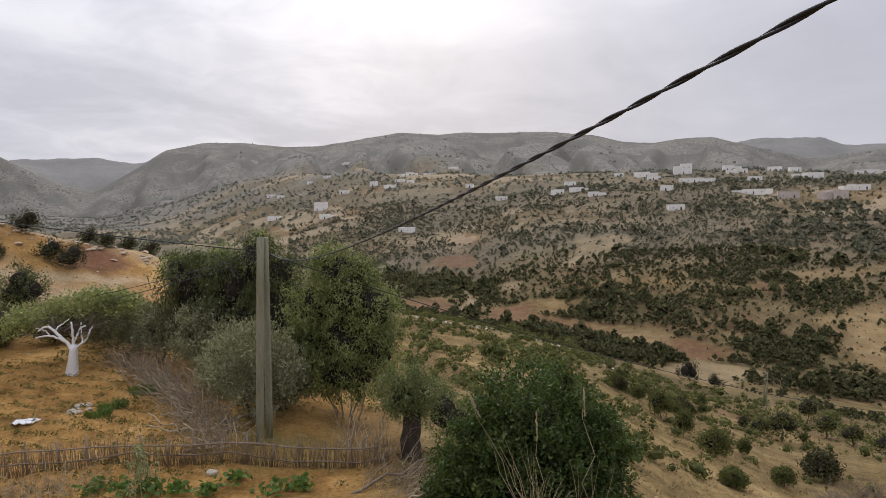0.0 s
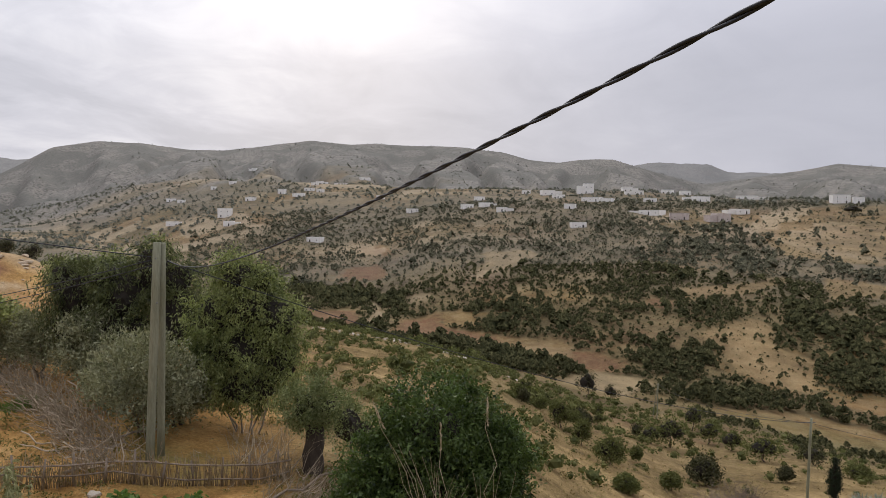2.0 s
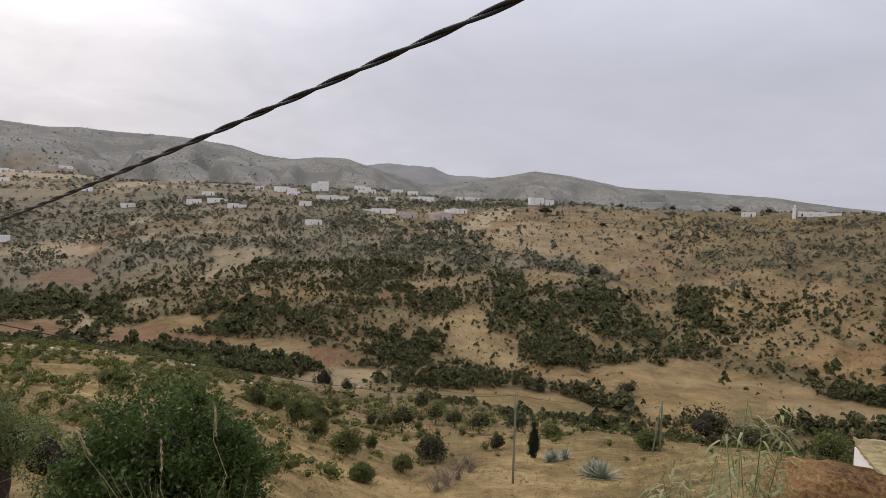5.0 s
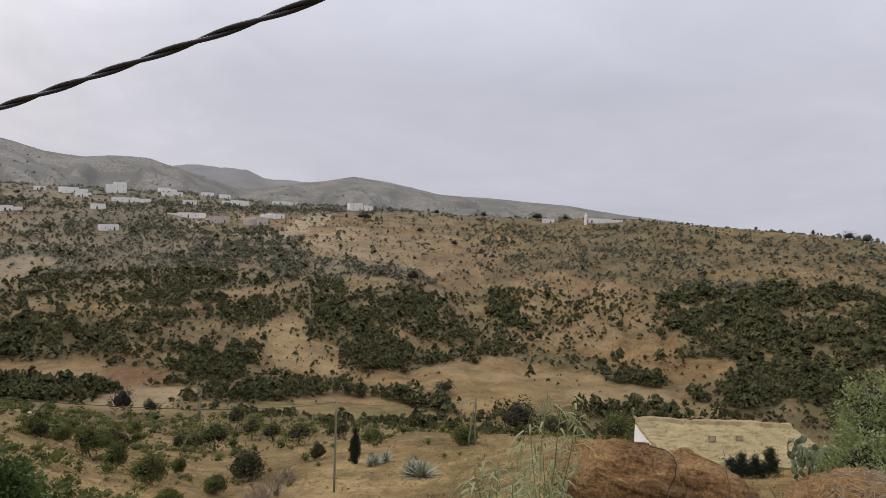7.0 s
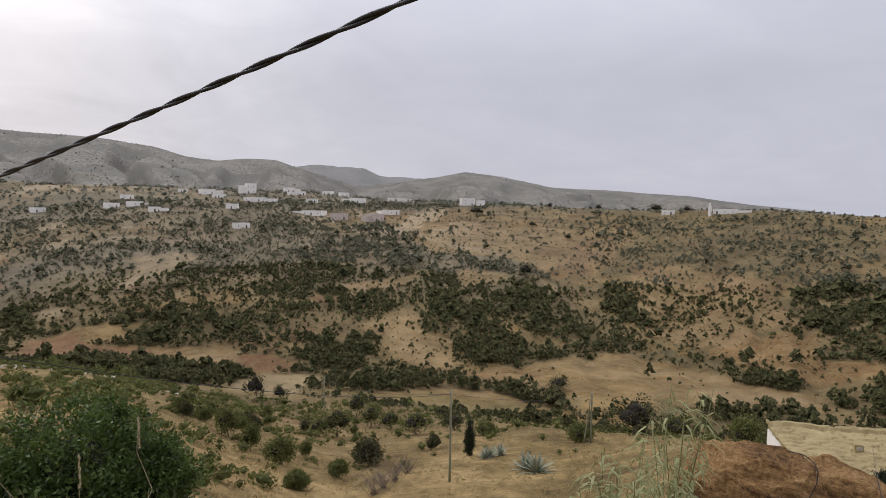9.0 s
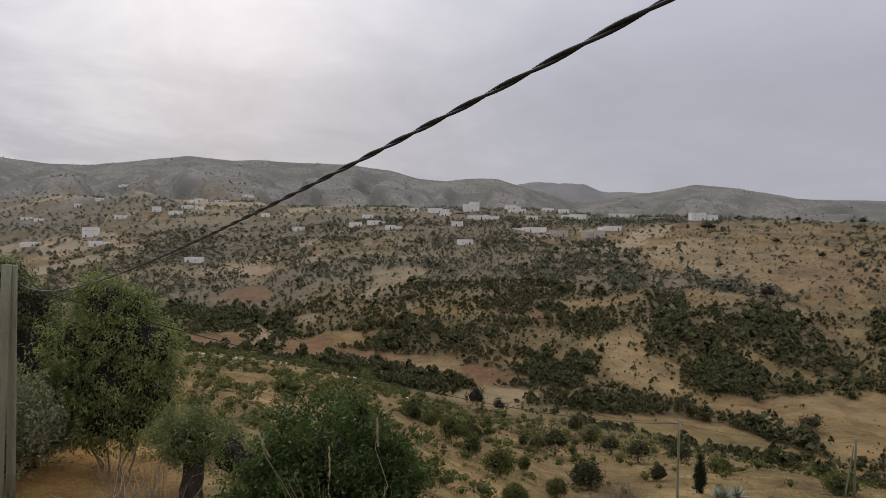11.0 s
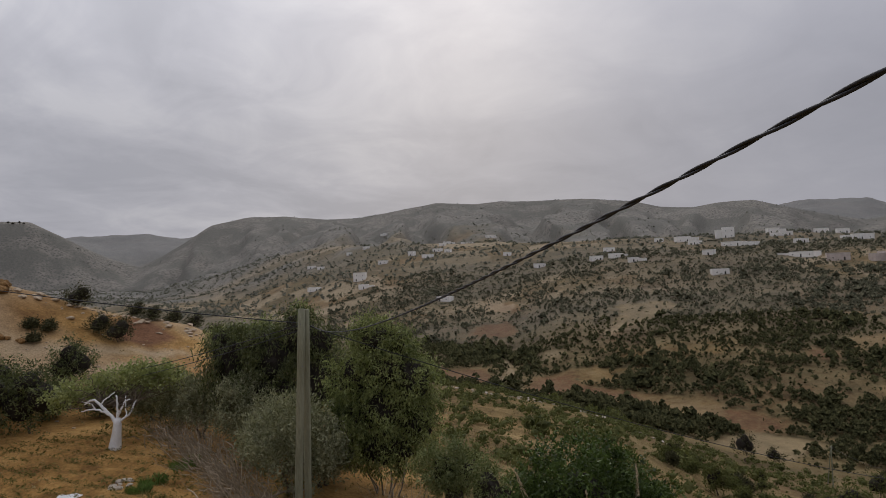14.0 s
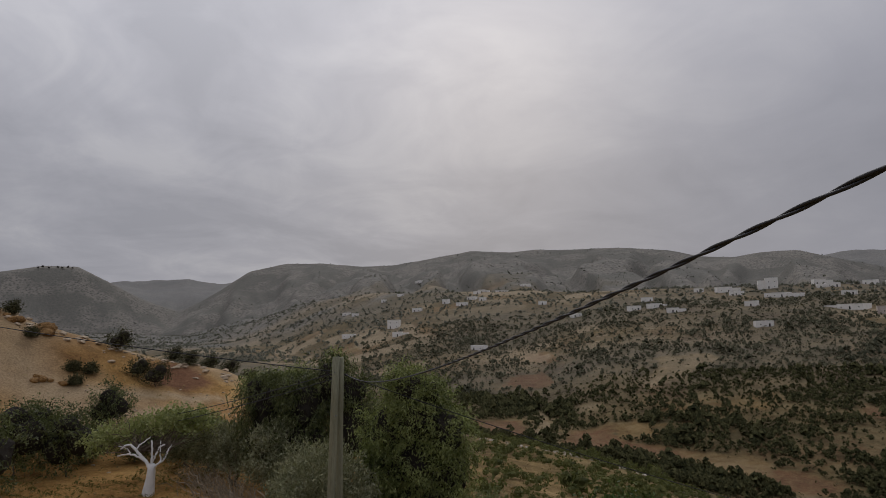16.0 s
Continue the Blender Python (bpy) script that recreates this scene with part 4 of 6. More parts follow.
M_CROP = leaf_material("yellowing_crop", (0.065, 0.062, 0.02), (0.19, 0.165, 0.06), 0.2, 0.9, 0.03)
M_TUSSOCK = leaf_material("withered_grass", (0.19, 0.13, 0.06), (0.42, 0.33, 0.17), 0.1, 0.9, 0.03)
M_SHRUB_FAR = leaf_material("dwarf_shrub", (0.06, 0.055, 0.03), (0.17, 0.145, 0.08), 0.1, 0.9, 0.03)
build_scrub()


# ---- the village and the scattered farmhouses ------------------------------------------
def house(bearing, r, w, h, mat, rng):
    """A flat-roofed farmhouse with parapet, door and small windows on the side that faces the valley."""
    storeys = 2 if h > 5.5 else 1
    h = max(h, 2.9) if storeys == 1 else h
    d = max(4.5, min(w * 0.6, 9))
    t = thing("farmhouse", spot(bearing, r + d * 0.4, -0.9), "flat-roofed %s farmhouse with small dark windows" % ("white-plastered" if mat is M_WALL else "pinkish"), "house", "village houses", turn=-bearing + rng.uniform(-35, 35))
    if w > 12:
        # a lower wing at one end
        a, sgn = w * 0.38, 1 if rng.random() < 0.5 else -1
        w = w - a
        bm = rounded_box(a, d * 0.8, (h + 0.9) * 0.78, 0.05)
        bmesh.ops.translate(bm, vec=(sgn * (w + a) / 2, rng.uniform(-0.1, 0.6), 0), verts=bm.verts)
        wing = part("wing", bm, mat, t)
        bm = rounded_box(a - 0.5, d * 0.8 - 0.5, 0.1, 0, (h + 0.9) * 0.78)
        bmesh.ops.translate(bm, vec=(sgn * (w + a) / 2, 0.25, 0), verts=bm.verts)
        part("wing_roof", bm, M_ROOF, wing)
    part("wall", rounded_box(w, d, h + 0.4, 0.05), mat, t)
    bm = bmesh.new()
    for sx, sy, bw, bd in ((0, -1, w + 0.1, 0.22), (0, 1, w + 0.1, 0.22), (-1, 0, 0.22, d - 0.4), (1, 0, 0.22, d - 0.4)):
        bmesh.ops.create_cube(bm, size=1, matrix=Matrix.Translation((sx * (w / 2 - 0.06), sy * (d / 2 - 0.06), h + 0.62)) @ Matrix.Diagonal((bw, bd, 0.44, 1)))
    part("parapet", bm, mat, t)
    part("roof", rounded_box(w - 0.4, d - 0.4, 0.08, 0, h + 0.402), M_ROOF, t)
    n = max(1, min(4, int(w / 4.0)))
    door_at = rng.integers(0, n)
    for s in range(storeys):
        for k in range(n):
            cx, z = (k + 0.5) * w / n - w / 2, 0.4 + s * h / storeys
            if s == 0 and k == door_at:
                bm = rounded_box(0.85, 0.12, 1.85, 0.02, z)
                nm = "door"
            else:
                bm = rounded_box(0.55, 0.12, 0.65, 0.02, z + 1.1)
                nm = "window"
            bmesh.ops.translate(bm, vec=(cx + rng.uniform(-0.2, 0.2), -d / 2 + 0.0, 0), verts=bm.verts)
            part(nm, bm, M_DARK, t)


rng_h = np.random.default_rng(8)
for row in HOUSES:
    house(*row, M_WALL, rng_h)
for row in [(29.1, 428, 11.7, 3.9), (32.4, 428, 14.0, 4.7)]:
    house(*row, M_WALL_PINK, rng_h)


def minaret(bearing, r):
    t = thing("minaret", spot(bearing, r, -0.3), "slender white minaret with a small lantern on the ridge", "minaret")
    part("shaft", rounded_box(1.6, 1.6, 7.0, 0.06), M_WALL, t)
    part("balcony", rounded_box(2.0, 2.0, 0.4, 0.06, 7.0), M_WALL, t)
    part("lantern", rounded_box(0.8, 0.8, 1.5, 0.05, 7.4), M_WALL, t)
    bm = bmesh.new()
    bmesh.ops.create_cone(bm, segments=10, radius1=0.45, radius2=0.04, depth=0.8, cap_ends=True, matrix=Matrix.Translation((0, 0, 9.28)))
    part("cap", bm, M_WALL, t)


minaret(61.8, 463)


# ---- trees -----------------------------------------------------------------------------
def tree(name, place, label, category, trunk_ends, lobes, clumps, per, leaf, spread, mat, bark, seed, group="", trunk_r=0.12, droop=0.0, up=0.0, turn=0.0, heart=0.55, taper=0.35):
    rng = np.random.default_rng(seed)
    t = thing(name, place, label, category, group, turn=turn)
    L = np.asarray(lobes, float)
    pieces = []
    for e in trunk_ends:
        pieces.append(limb(rng, (e[3] if len(e) > 3 else 0, e[4] if len(e) > 4 else 0, -0.25), e[:3], trunk_r, trunk_r * taper, 0.05 if taper < 0.5 else 0.02, 7, 10))
        for q in L[rng.choice(len(L), min(4, len(L)), replace=False)]:
            pieces.append(limb(rng, np.array(e[:3]) * 0.85, q[:3] + q[3:] * rng.normal(size=3) * 0.35, trunk_r * 0.4, trunk_r * 0.08, 0.08, 6, 5))
    v, f = join(pieces)
    part("trunk", mesh_data("trunk", v, f, bark, True), bark, t)
    v, f = crown(rng, lobes, clumps, per, leaf[0], leaf[1], spread, droop, up)
    inner = []
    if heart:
        # near-black lumps in each lobe, coloured as the shade inside a dense crown
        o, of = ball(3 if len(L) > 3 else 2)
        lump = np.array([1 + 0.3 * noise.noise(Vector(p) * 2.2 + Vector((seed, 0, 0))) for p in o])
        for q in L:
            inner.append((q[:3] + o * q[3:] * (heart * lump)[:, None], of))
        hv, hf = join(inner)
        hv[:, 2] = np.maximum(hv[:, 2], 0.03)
        part("inner_wood", mesh_data("inner_wood", hv, hf, M_CROWN_SHADE), M_CROWN_SHADE, t)["kind"] = "stuff"
    v[:, 2] = np.maximum(v[:, 2], 0.03)
    part("crown", mesh_data("crown", v, f, mat), mat, t)
    return t


def home_trees():
    # the tall gum tree beside the pole, many stems from one root
    tree("gum_tree", spot(-9.4, 22.0), "bushy green gum tree with drooping leaves", "tree",
         [(-0.9, 0.1, 3.0, -0.35, 0), (0.3, 0.2, 3.4, 0.05, 0.1), (-0.2, -0.3, 2.6, -0.1, -0.35), (1.0, 0, 2.9, 0.35, 0), (-0.5, -0.2, 2.7, -0.2, -0.2), (0.6, -0.2, 2.5, 0.2, -0.25)],
         [(-0.2, 0, 5.35, 1.05, 1.0, 0.9), (0.15, 0.1, 4.3, 1.6, 1.4, 1.3), (-0.95, 0, 4.0, 1.05, 1.1, 1.3), (1.05, -0.1, 3.9, 1.05, 1.1, 1.2), (0, 0, 2.9, 1.9, 1.5, 1.3), (1.2, -0.2, 2.5, 0.95, 1.0, 1.2), (-1.1, -0.1, 2.6, 0.95, 1.0, 1.2), (0.1, -0.3, 1.7, 1.8, 1.1, 0.95), (-0.55, 0, 5.65, 0.5, 0.5, 0.5), (0.5, 0, 5.25, 0.65, 0.6, 0.7)],
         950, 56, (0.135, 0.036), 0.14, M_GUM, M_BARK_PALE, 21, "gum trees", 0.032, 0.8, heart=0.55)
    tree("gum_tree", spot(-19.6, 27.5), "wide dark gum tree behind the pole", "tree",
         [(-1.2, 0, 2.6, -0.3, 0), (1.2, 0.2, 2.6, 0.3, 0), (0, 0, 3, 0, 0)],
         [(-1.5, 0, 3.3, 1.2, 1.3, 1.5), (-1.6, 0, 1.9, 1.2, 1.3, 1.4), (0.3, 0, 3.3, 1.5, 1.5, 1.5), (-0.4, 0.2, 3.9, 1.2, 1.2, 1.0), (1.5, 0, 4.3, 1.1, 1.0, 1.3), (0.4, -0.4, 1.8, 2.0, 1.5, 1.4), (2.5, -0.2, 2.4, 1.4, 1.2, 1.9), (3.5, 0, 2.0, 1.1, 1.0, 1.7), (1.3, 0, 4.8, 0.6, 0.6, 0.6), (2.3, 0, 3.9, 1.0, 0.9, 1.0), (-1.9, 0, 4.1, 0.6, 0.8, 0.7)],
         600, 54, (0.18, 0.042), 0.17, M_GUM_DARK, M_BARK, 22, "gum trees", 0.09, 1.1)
    # extra crown added behind to supply the dark gum's yellow-green top
    tree("gum_tree", spot(-20.2, 29.6), "yellow-green feathery crown added as the top of the dark gum", "tree", [(-0.3, 0, 3.2, -0.1, 0), (0.4, 0, 3.4, 0.1, 0)],
         [(-1.6, 0, 4.0, 0.8, 0.8, 0.7), (0.2, 0, 4.1, 1.0, 0.9, 0.8), (2.1, 0, 4.9, 0.6, 0.7, 0.8), (0, 0, 2.8, 1.8, 1.2, 1.3)], 330, 45, (0.17, 0.036), 0.18, M_GUM, M_BARK, 26, "gum trees", 0.06, 0.9)
    # the round carob below the viewpoint
    tree("carob_tree", spot(7.6, 13.2, -0.1), "dense rounded dark green carob bush", "tree", [(-0.4, 0, 1.3), (0.4, 0.2, 1.3), (0, -0.2, 1.2)],
         [(-0.7, 0, 1.5, 1.25, 1.3, 1.3), (0.75, 0, 1.5, 1.3, 1.3, 1.35), (0.1, 0, 2.4, 1.35, 1.3, 1.25), (-1.3, 0, 1.0, 0.95, 1.1, 1.1), (1.45, 0, 1.0, 0.8, 1.0, 1.2), (0, -0.7, 1.2, 1.6, 1.0, 1.2), (1.35, 0, 1.75, 0.95, 1.0, 1.0)],
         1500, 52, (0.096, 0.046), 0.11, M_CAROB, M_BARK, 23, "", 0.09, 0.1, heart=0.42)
    # the small tree with the thick dark trunk
    tree("lopped_tree", spot(-3.6, 17.2), "small round tree on a thick dark lopped trunk", "tree", [(0.1, 0, 1.35)],
         [(-0.15, 0, 2.0, 0.75, 0.7, 0.75), (0.45, 0, 1.85, 0.6, 0.6, 0.65), (-0.3, 0, 1.75, 0.45, 0.5, 0.5)], 120, 70, (0.10, 0.034), 0.13, M_OLIVE_DARK, M_BARK_BLACK, 24, "", 0.33, 0.4, taper=0.75, heart=0.35)
    tree("lopped_tree", spot(-0.4, 18.4), "grey-green sapling beside the lopped tree", "tree", [(0.1, 0, 1.0)],
         [(0, 0, 1.3, 0.75, 0.7, 0.9), (0.5, 0, 1.0, 0.6, 0.5, 0.7)], 110, 22, (0.11, 0.03), 0.17, M_OLIVE_DARK, M_BARK, 25, "", 0.07, 0.3)
    # olives along the garden edge
    for k, (b, r, s, seed) in enumerate([(-17.7, 20.4, 1.12, 31), (-21.8, 26.5, 1.05, 32), (-25.0, 29.0, 1.0, 33), (-28.4, 34.0, 0.9, 34), (-19.2, 23.6, 0.9, 35), (-26.8, 32.0, 0.85, 36), (-15.0, 21.6, 0.75, 37)]):
        tree("olive_tree", spot(b, r), "silvery grey-green olive tree at the garden edge", "tree", [(-0.3, 0, 1.0, -0.1, 0), (0.35, 0.1, 1.1, 0.1, 0)],
             [(-0.5 * s, 0, 1.55 * s, 0.95 * s, 0.9 * s, 0.9 * s), (0.6 * s, 0, 1.5 * s, 0.9 * s, 0.9 * s, 0.9 * s), (0.1, 0, 2.05 * s, 0.9 * s, 0.8 * s, 0.8 * s), (0.3, -0.3, 1.0 * s, 1.0 * s, 0.8 * s, 0.7 * s)],
             230, 44, (0.13, 0.045), 0.15, M_OLIVE, M_BARK, seed, "olive trees", 0.07, -0.5, turn=k * 70, heart=0)
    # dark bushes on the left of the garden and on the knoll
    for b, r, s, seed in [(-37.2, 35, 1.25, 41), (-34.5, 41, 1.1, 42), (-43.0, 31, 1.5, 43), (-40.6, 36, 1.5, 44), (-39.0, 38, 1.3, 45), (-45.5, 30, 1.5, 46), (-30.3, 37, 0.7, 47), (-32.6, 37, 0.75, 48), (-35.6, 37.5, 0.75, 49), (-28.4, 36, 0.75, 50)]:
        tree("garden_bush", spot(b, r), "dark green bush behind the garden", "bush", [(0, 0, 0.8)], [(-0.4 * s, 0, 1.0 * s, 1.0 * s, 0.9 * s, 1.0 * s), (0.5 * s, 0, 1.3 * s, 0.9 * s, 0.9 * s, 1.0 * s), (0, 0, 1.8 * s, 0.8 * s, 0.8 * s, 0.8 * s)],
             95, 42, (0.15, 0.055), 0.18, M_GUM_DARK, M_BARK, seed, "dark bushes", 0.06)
    for b, r, s, seed in [(-37.05, 47.4, 0.5, 51), (-35.9, 47.4, 0.55, 52), (-36.9, 46.0, 0.4, 53), (-33.9, 51.5, 1.3, 54), (-32.5, 47.8, 1.15, 55), (-31.2, 47.0, 1.35, 56), (-28.6, 52, 0.8, 57), (-29.8, 53, 0.9, 58), (-39.9, 49.7, 0.45, 59), (-41.2, 52, 0.7, 60), (-27.0, 55, 0.9, 61), (-25.4, 57, 1.0, 62), (-23.8, 58, 0.9, 63)]:
        tree("knoll_bush", spot(b, r), "dark shrub on the bare orange knoll", "bush", [(0, 0, 0.4 * s)], [(0, 0, 0.5 * s, 0.8 * s, 0.7 * s, 0.55 * s), (0.3 * s, 0, 0.8 * s, 0.5 * s, 0.5 * s, 0.5 * s)], 90, 18, (0.13, 0.05), 0.14, M_JUNIPER, M_BARK, seed, "knoll shrubs", 0.04)


M_BARK_BLACK = plain_material("blackened_bark", (0.022, 0.017, 0.013), (0.085, 0.066, 0.05), 5.0, 0.95, 0.03, (1, 1, 0.4))
M_OLIVE_DARK = leaf_material("grey_leaves", (0.055, 0.068, 0.028), (0.25, 0.27, 0.115), 0.25)
home_trees()


def slope_trees():
    rows = [(32.0, 60.0, 2.2, 2.0), (29.3, 50.2, 1.6, 1.4), (25.4, 43.5, 1.3, 1.1), (24.0, 49.9, 2.3, 2.3), (38.1, 63.8, 1.4, 1.5), (43.0, 71.9, 2.4, 1.4), (32.2, 89.9, 3.3, 3.3),
            (36.4, 78.0, 4.2, 3.0), (56.4, 76.0, 6.2, 4.4), (51.7, 65.4, 2.7, 1.7), (49.6, 163.5, 6.0, 3.7), (65.5, 73, 4.6, 3.6), (23.9, 130.4, 2.9, 3.1), (21.8, 123.9, 4.1, 5.6)]
    rows += [(29.1, 80.5, 4.4, 4.0), (19.5, 64.2, 2.3, 2.9), (32.0, 57.7, 2.9, 2.4), (25.6, 42.6, 1.6, 1.1), (30.9, 109.3, 3.6, 4.6), (46.3, 303.8, 9.0, 7.0), (41.7, 466.5, 15.0, 6.6), (52.6, 505, 7.5, 5.5), (57.5, 492, 14.0, 6.0), (60.0, 486, 8.5, 4.5), (79.7, 424, 3.5, 4.5), (82.1, 418, 11, 5.2), (83.2, 416, 9, 4), (48.3, 515, 6, 4.6), (46.8, 430, 7, 4.0), (50.0, 395, 6, 4.2), (44.0, 520, 5, 4), (-39.6, 1775, 7, 7), (-39.3, 1778, 9, 9), (-38.9, 1775, 7, 6), (-38.3, 1778, 8, 8), (-38.0, 1775, 10, 6), (-37.6, 1778, 8, 9), (-37.3, 1775, 7, 6),
            (27.5, 79, 3.0, 2.4), (34.0, 84, 3.5, 2.6), (40.0, 80, 3.2, 2.2), (60.0, 78, 5, 2.6)]
    draw = random.Random(12)
    for k in range(22):
        b, r = draw.uniform(15.5, 31), draw.uniform(56, 96)
        w = draw.uniform(0.9, 2.0)
        rows.append((b, r, w, w * draw.uniform(0.8, 1.5)))
    for k, (b, r, w, h) in enumerate(rows):
        a = w / 2
        tree("slope_tree", spot(b, r), "small dark green tree on the dry slope", "tree", [(0, 0, h * 0.5)],
             [(-a * 0.35, 0, h * 0.55, a * 0.7, a * 0.7, h * 0.36), (a * 0.35, 0, h * 0.5, a * 0.65, a * 0.7, h * 0.34), (0, 0, h * 0.72, a * 0.6, a * 0.6, h * 0.28)],
             (150 if r < 75 else 90) if r < 300 else 60, (18 if r < 75 else 12) if r < 300 else 8, (0.11 + 0.045 * w, 0.05 + 0.022 * w), 0.085 * w, M_SHRUB if r < 120 and k % 4 else M_JUNIPER, M_BARK, 100 + k, "slope trees", 0.03 * w)
    # the thin grey-olive tamarisk beside the field pole
    tree("tamarisk", spot(58.9, 78.0), "thin feathery grey-olive tamarisk below the field", "tree", [(-0.6, 0, 2.2, -0.2, 0), (0.5, 0, 2.4, 0.2, 0), (0, 0.2, 2.0, 0, 0)],
         [(-1.0, 0, 2.2, 1.5, 1.3, 1.5), (1.0, 0, 2.4, 1.4, 1.3, 1.6), (0, 0, 3.4, 1.5, 1.3, 1.1), (0.2, 0, 1.2, 1.9, 1.4, 0.9)], 260, 16, (0.24, 0.03), 0.3, M_OLIVE, M_BARK, 92, "", 0.07, -0.8, heart=0)
    # the dark cypress
    tree("cypress", spot(41.5, 58.5), "narrow dark cypress on the slope", "tree", [(0, 0, 2.2)], [(0, 0, 0.4 + 0.28 * k, 0.55 * (1 - 0.1 * abs(k - 3)), 0.55 * (1 - 0.1 * abs(k - 3)), 0.5) for k in range(11)], 240, 22, (0.16, 0.05), 0.1, M_CYPRESS, M_BARK, 90, "", 0.09, 0, 1.2)
    # the leafy bush beside the ochre house
    tree("garden_bush", spot(84.3, 25, -0.2), "large leafy green bush beside the ochre house", "bush", [(0, 0, 1.2), (0.6, 0, 1.3)], [(-0.6, 0, 1.4, 1.3, 1.2, 1.3), (0.9, 0, 1.9, 1.4, 1.2, 1.5), (1.9, 0, 2.7, 1.2, 1.2, 1.5), (0, -0.4, 0.8, 1.6, 1.0, 0.9), (-1.2, -0.2, 1.0, 0.9, 0.9, 0.9)], 300, 60, (0.14, 0.055), 0.19, M_FIG_GREY, M_BARK, 91, "", 0.07)


M_BROOM = leaf_material("broom_sprays", (0.10, 0.11, 0.03), (0.27, 0.27, 0.09), 0.3)
M_CYPRESS = leaf_material("cypress_sprays", (0.012, 0.018, 0.010), (0.035, 0.048, 0.024), 0.1)
M_FIG_GREY = leaf_material("dull_green_leaves", (0.07, 0.085, 0.035), (0.34, 0.37, 0.17), 0.3)
slope_trees()


# ---- poles and cables ----------------------------------------------------------------------
def round_pole(parent, name, base, top, r0, r1, mat, label=""):
    v, f = tube([Vector(base).lerp(Vector(top), k / 5) for k in range(6)], [r0 + (r1 - r0) * k / 5 for k in range(6)], 12)
    return part(name, mesh_data(name, v, f, mat, True), mat, parent, label)


def home_pole():
    base = spot(-17.1, 18.0)
    t = thing("utility_pole", base, "weathered double wooden utility pole carrying black cables", "utility pole")
    top = Vector((18.0 * math.sin(radians(-16.3)), 18.0 * math.cos(radians(-16.3)), 7 - 18 * math.tan(radians(3.25)))) - base
    round_pole(t, "post", (-0.08, 0, -0.4), top + Vector((-0.03, 0, 0)), 0.118, 0.104, M_POLE)
    round_pole(t, "strut", (0.03, 0.64, -0.4), top + Vector((0.06, 0.15, -0.03)), 0.105, 0.088, M_POLE, "darker wooden strut pole")
    for dz in (0.42, 1.6):
        v, f = tube([top + Vector((-0.045 + 0.03 * dz / 4, -0.13, -dz)), top + Vector((-0.04 + 0.03 * dz / 4, -0.06, -dz))], [0.018, 0.018], 8)
        part("bolt", mesh_data("bolt", v, f, M_CABLE_GREY, True), M_CABLE_GREY, t)
    return base + top


POLE_TOP = home_pole()


def far_pole(bearing, r, h, name_label, strut=False):
    t = thing("utility_pole", spot(bearing, r), name_label, "utility pole", "far utility poles")
    round_pole(t, "post", (0, 0, -0.3), (0, 0, h), 0.095, 0.075, M_POLE)
    if strut:
        round_pole(t, "strut", (-0.75, 0.3, -0.3), (-0.05, 0.14, h - 0.7), 0.075, 0.06, M_POLE)
    v, f = tube([(-0.3, 0, h - 0.25), (0.3, 0, h - 0.25)], [0.03, 0.03], 6)
    part("bracket", mesh_data("bracket", v, f, M_CABLE_GREY, True), M_CABLE_GREY, t)
    return t.matrix_basis.translation + Vector((0, 0, h - 0.3))


POLE_C = far_pole(39.7, 45.5, 7.0, "slim weathered pole on the slope")
POLE_B = far_pole(27.9, 113.0, 6.8, "old pole with a leaning strut", True)
POLE_D = far_pole(52.6, 64.0, 5.2, "old pole with a leaning strut beside the field", True)


def sagging(a, b, sag, n=40):
    return [a.lerp(b, k / n) - Vector((0, 0, sag * 4 * (k / n) * (1 - k / n))) for k in range(n + 1)]


def twisted_cable(name, pts, r, pitch, label):
    """Two insulated cores laid round each other."""
    t = thing(name, pts[0], label, "cable")
    P = np.array([tuple(p) for p in pts])
    s = np.concatenate([[0], np.cumsum(np.linalg.norm(np.diff(P, axis=0), axis=1))])
    m = int(s[-1] / pitch * 14)
    q = np.linspace(0, s[-1], m)
    C = np.stack([np.interp(q, s, P[:, k]) for k in range(3)], -1)
    T = np.gradient(C, axis=0)
    T /= np.linalg.norm(T, axis=1)[:, None]
    U = np.cross(T, [[0, 0, 1.0]])
    U /= np.linalg.norm(U, axis=1)[:, None]
    V = np.cross(T, U)
    for k in range(2):
        ph = (2 * np.pi * q / pitch + np.pi * k)[:, None]
        core = C + r * 0.92 * (np.cos(ph) * U + np.sin(ph) * V) - np.array(tuple(pts[0]))
        v, f = tube(core, np.full(m, r), 8)
        part("core", mesh_data("core", v, f, M_CABLE, True), M_CABLE, t)


def thin_cable(pts, r, mat, label):
    v, f = tube([p - pts[0] for p in pts], [r] * len(pts), 6)
    t = thing("cable", pts[0], label, "cable", "overhead cables")
    part("core", mesh_data("core", v, f, mat, True), mat, t)


def home_cable():
    """From the hook on the pole, past the viewpoint, to the hillside behind it."""
    a, b, sag = Vector((-4.841, 17.337, 5.504)), Vector((0.881, 1.105, 7.425)), 0.347
    pts = [a + (b - a) * u - Vector((0, 0, 4 * sag * u * (1 - u))) for u in [k / 80 for k in range(93)]]
    ahead = pts[-1] - pts[-2]
    for k in range(200):
        pts.append(pts[-1] + ahead)
        ahead = ahead - Vector((0, 0, 0.0012))
        if pts[-1].z < float(ground_height(pts[-1].x, pts[-1].y)):
            break
    return pts


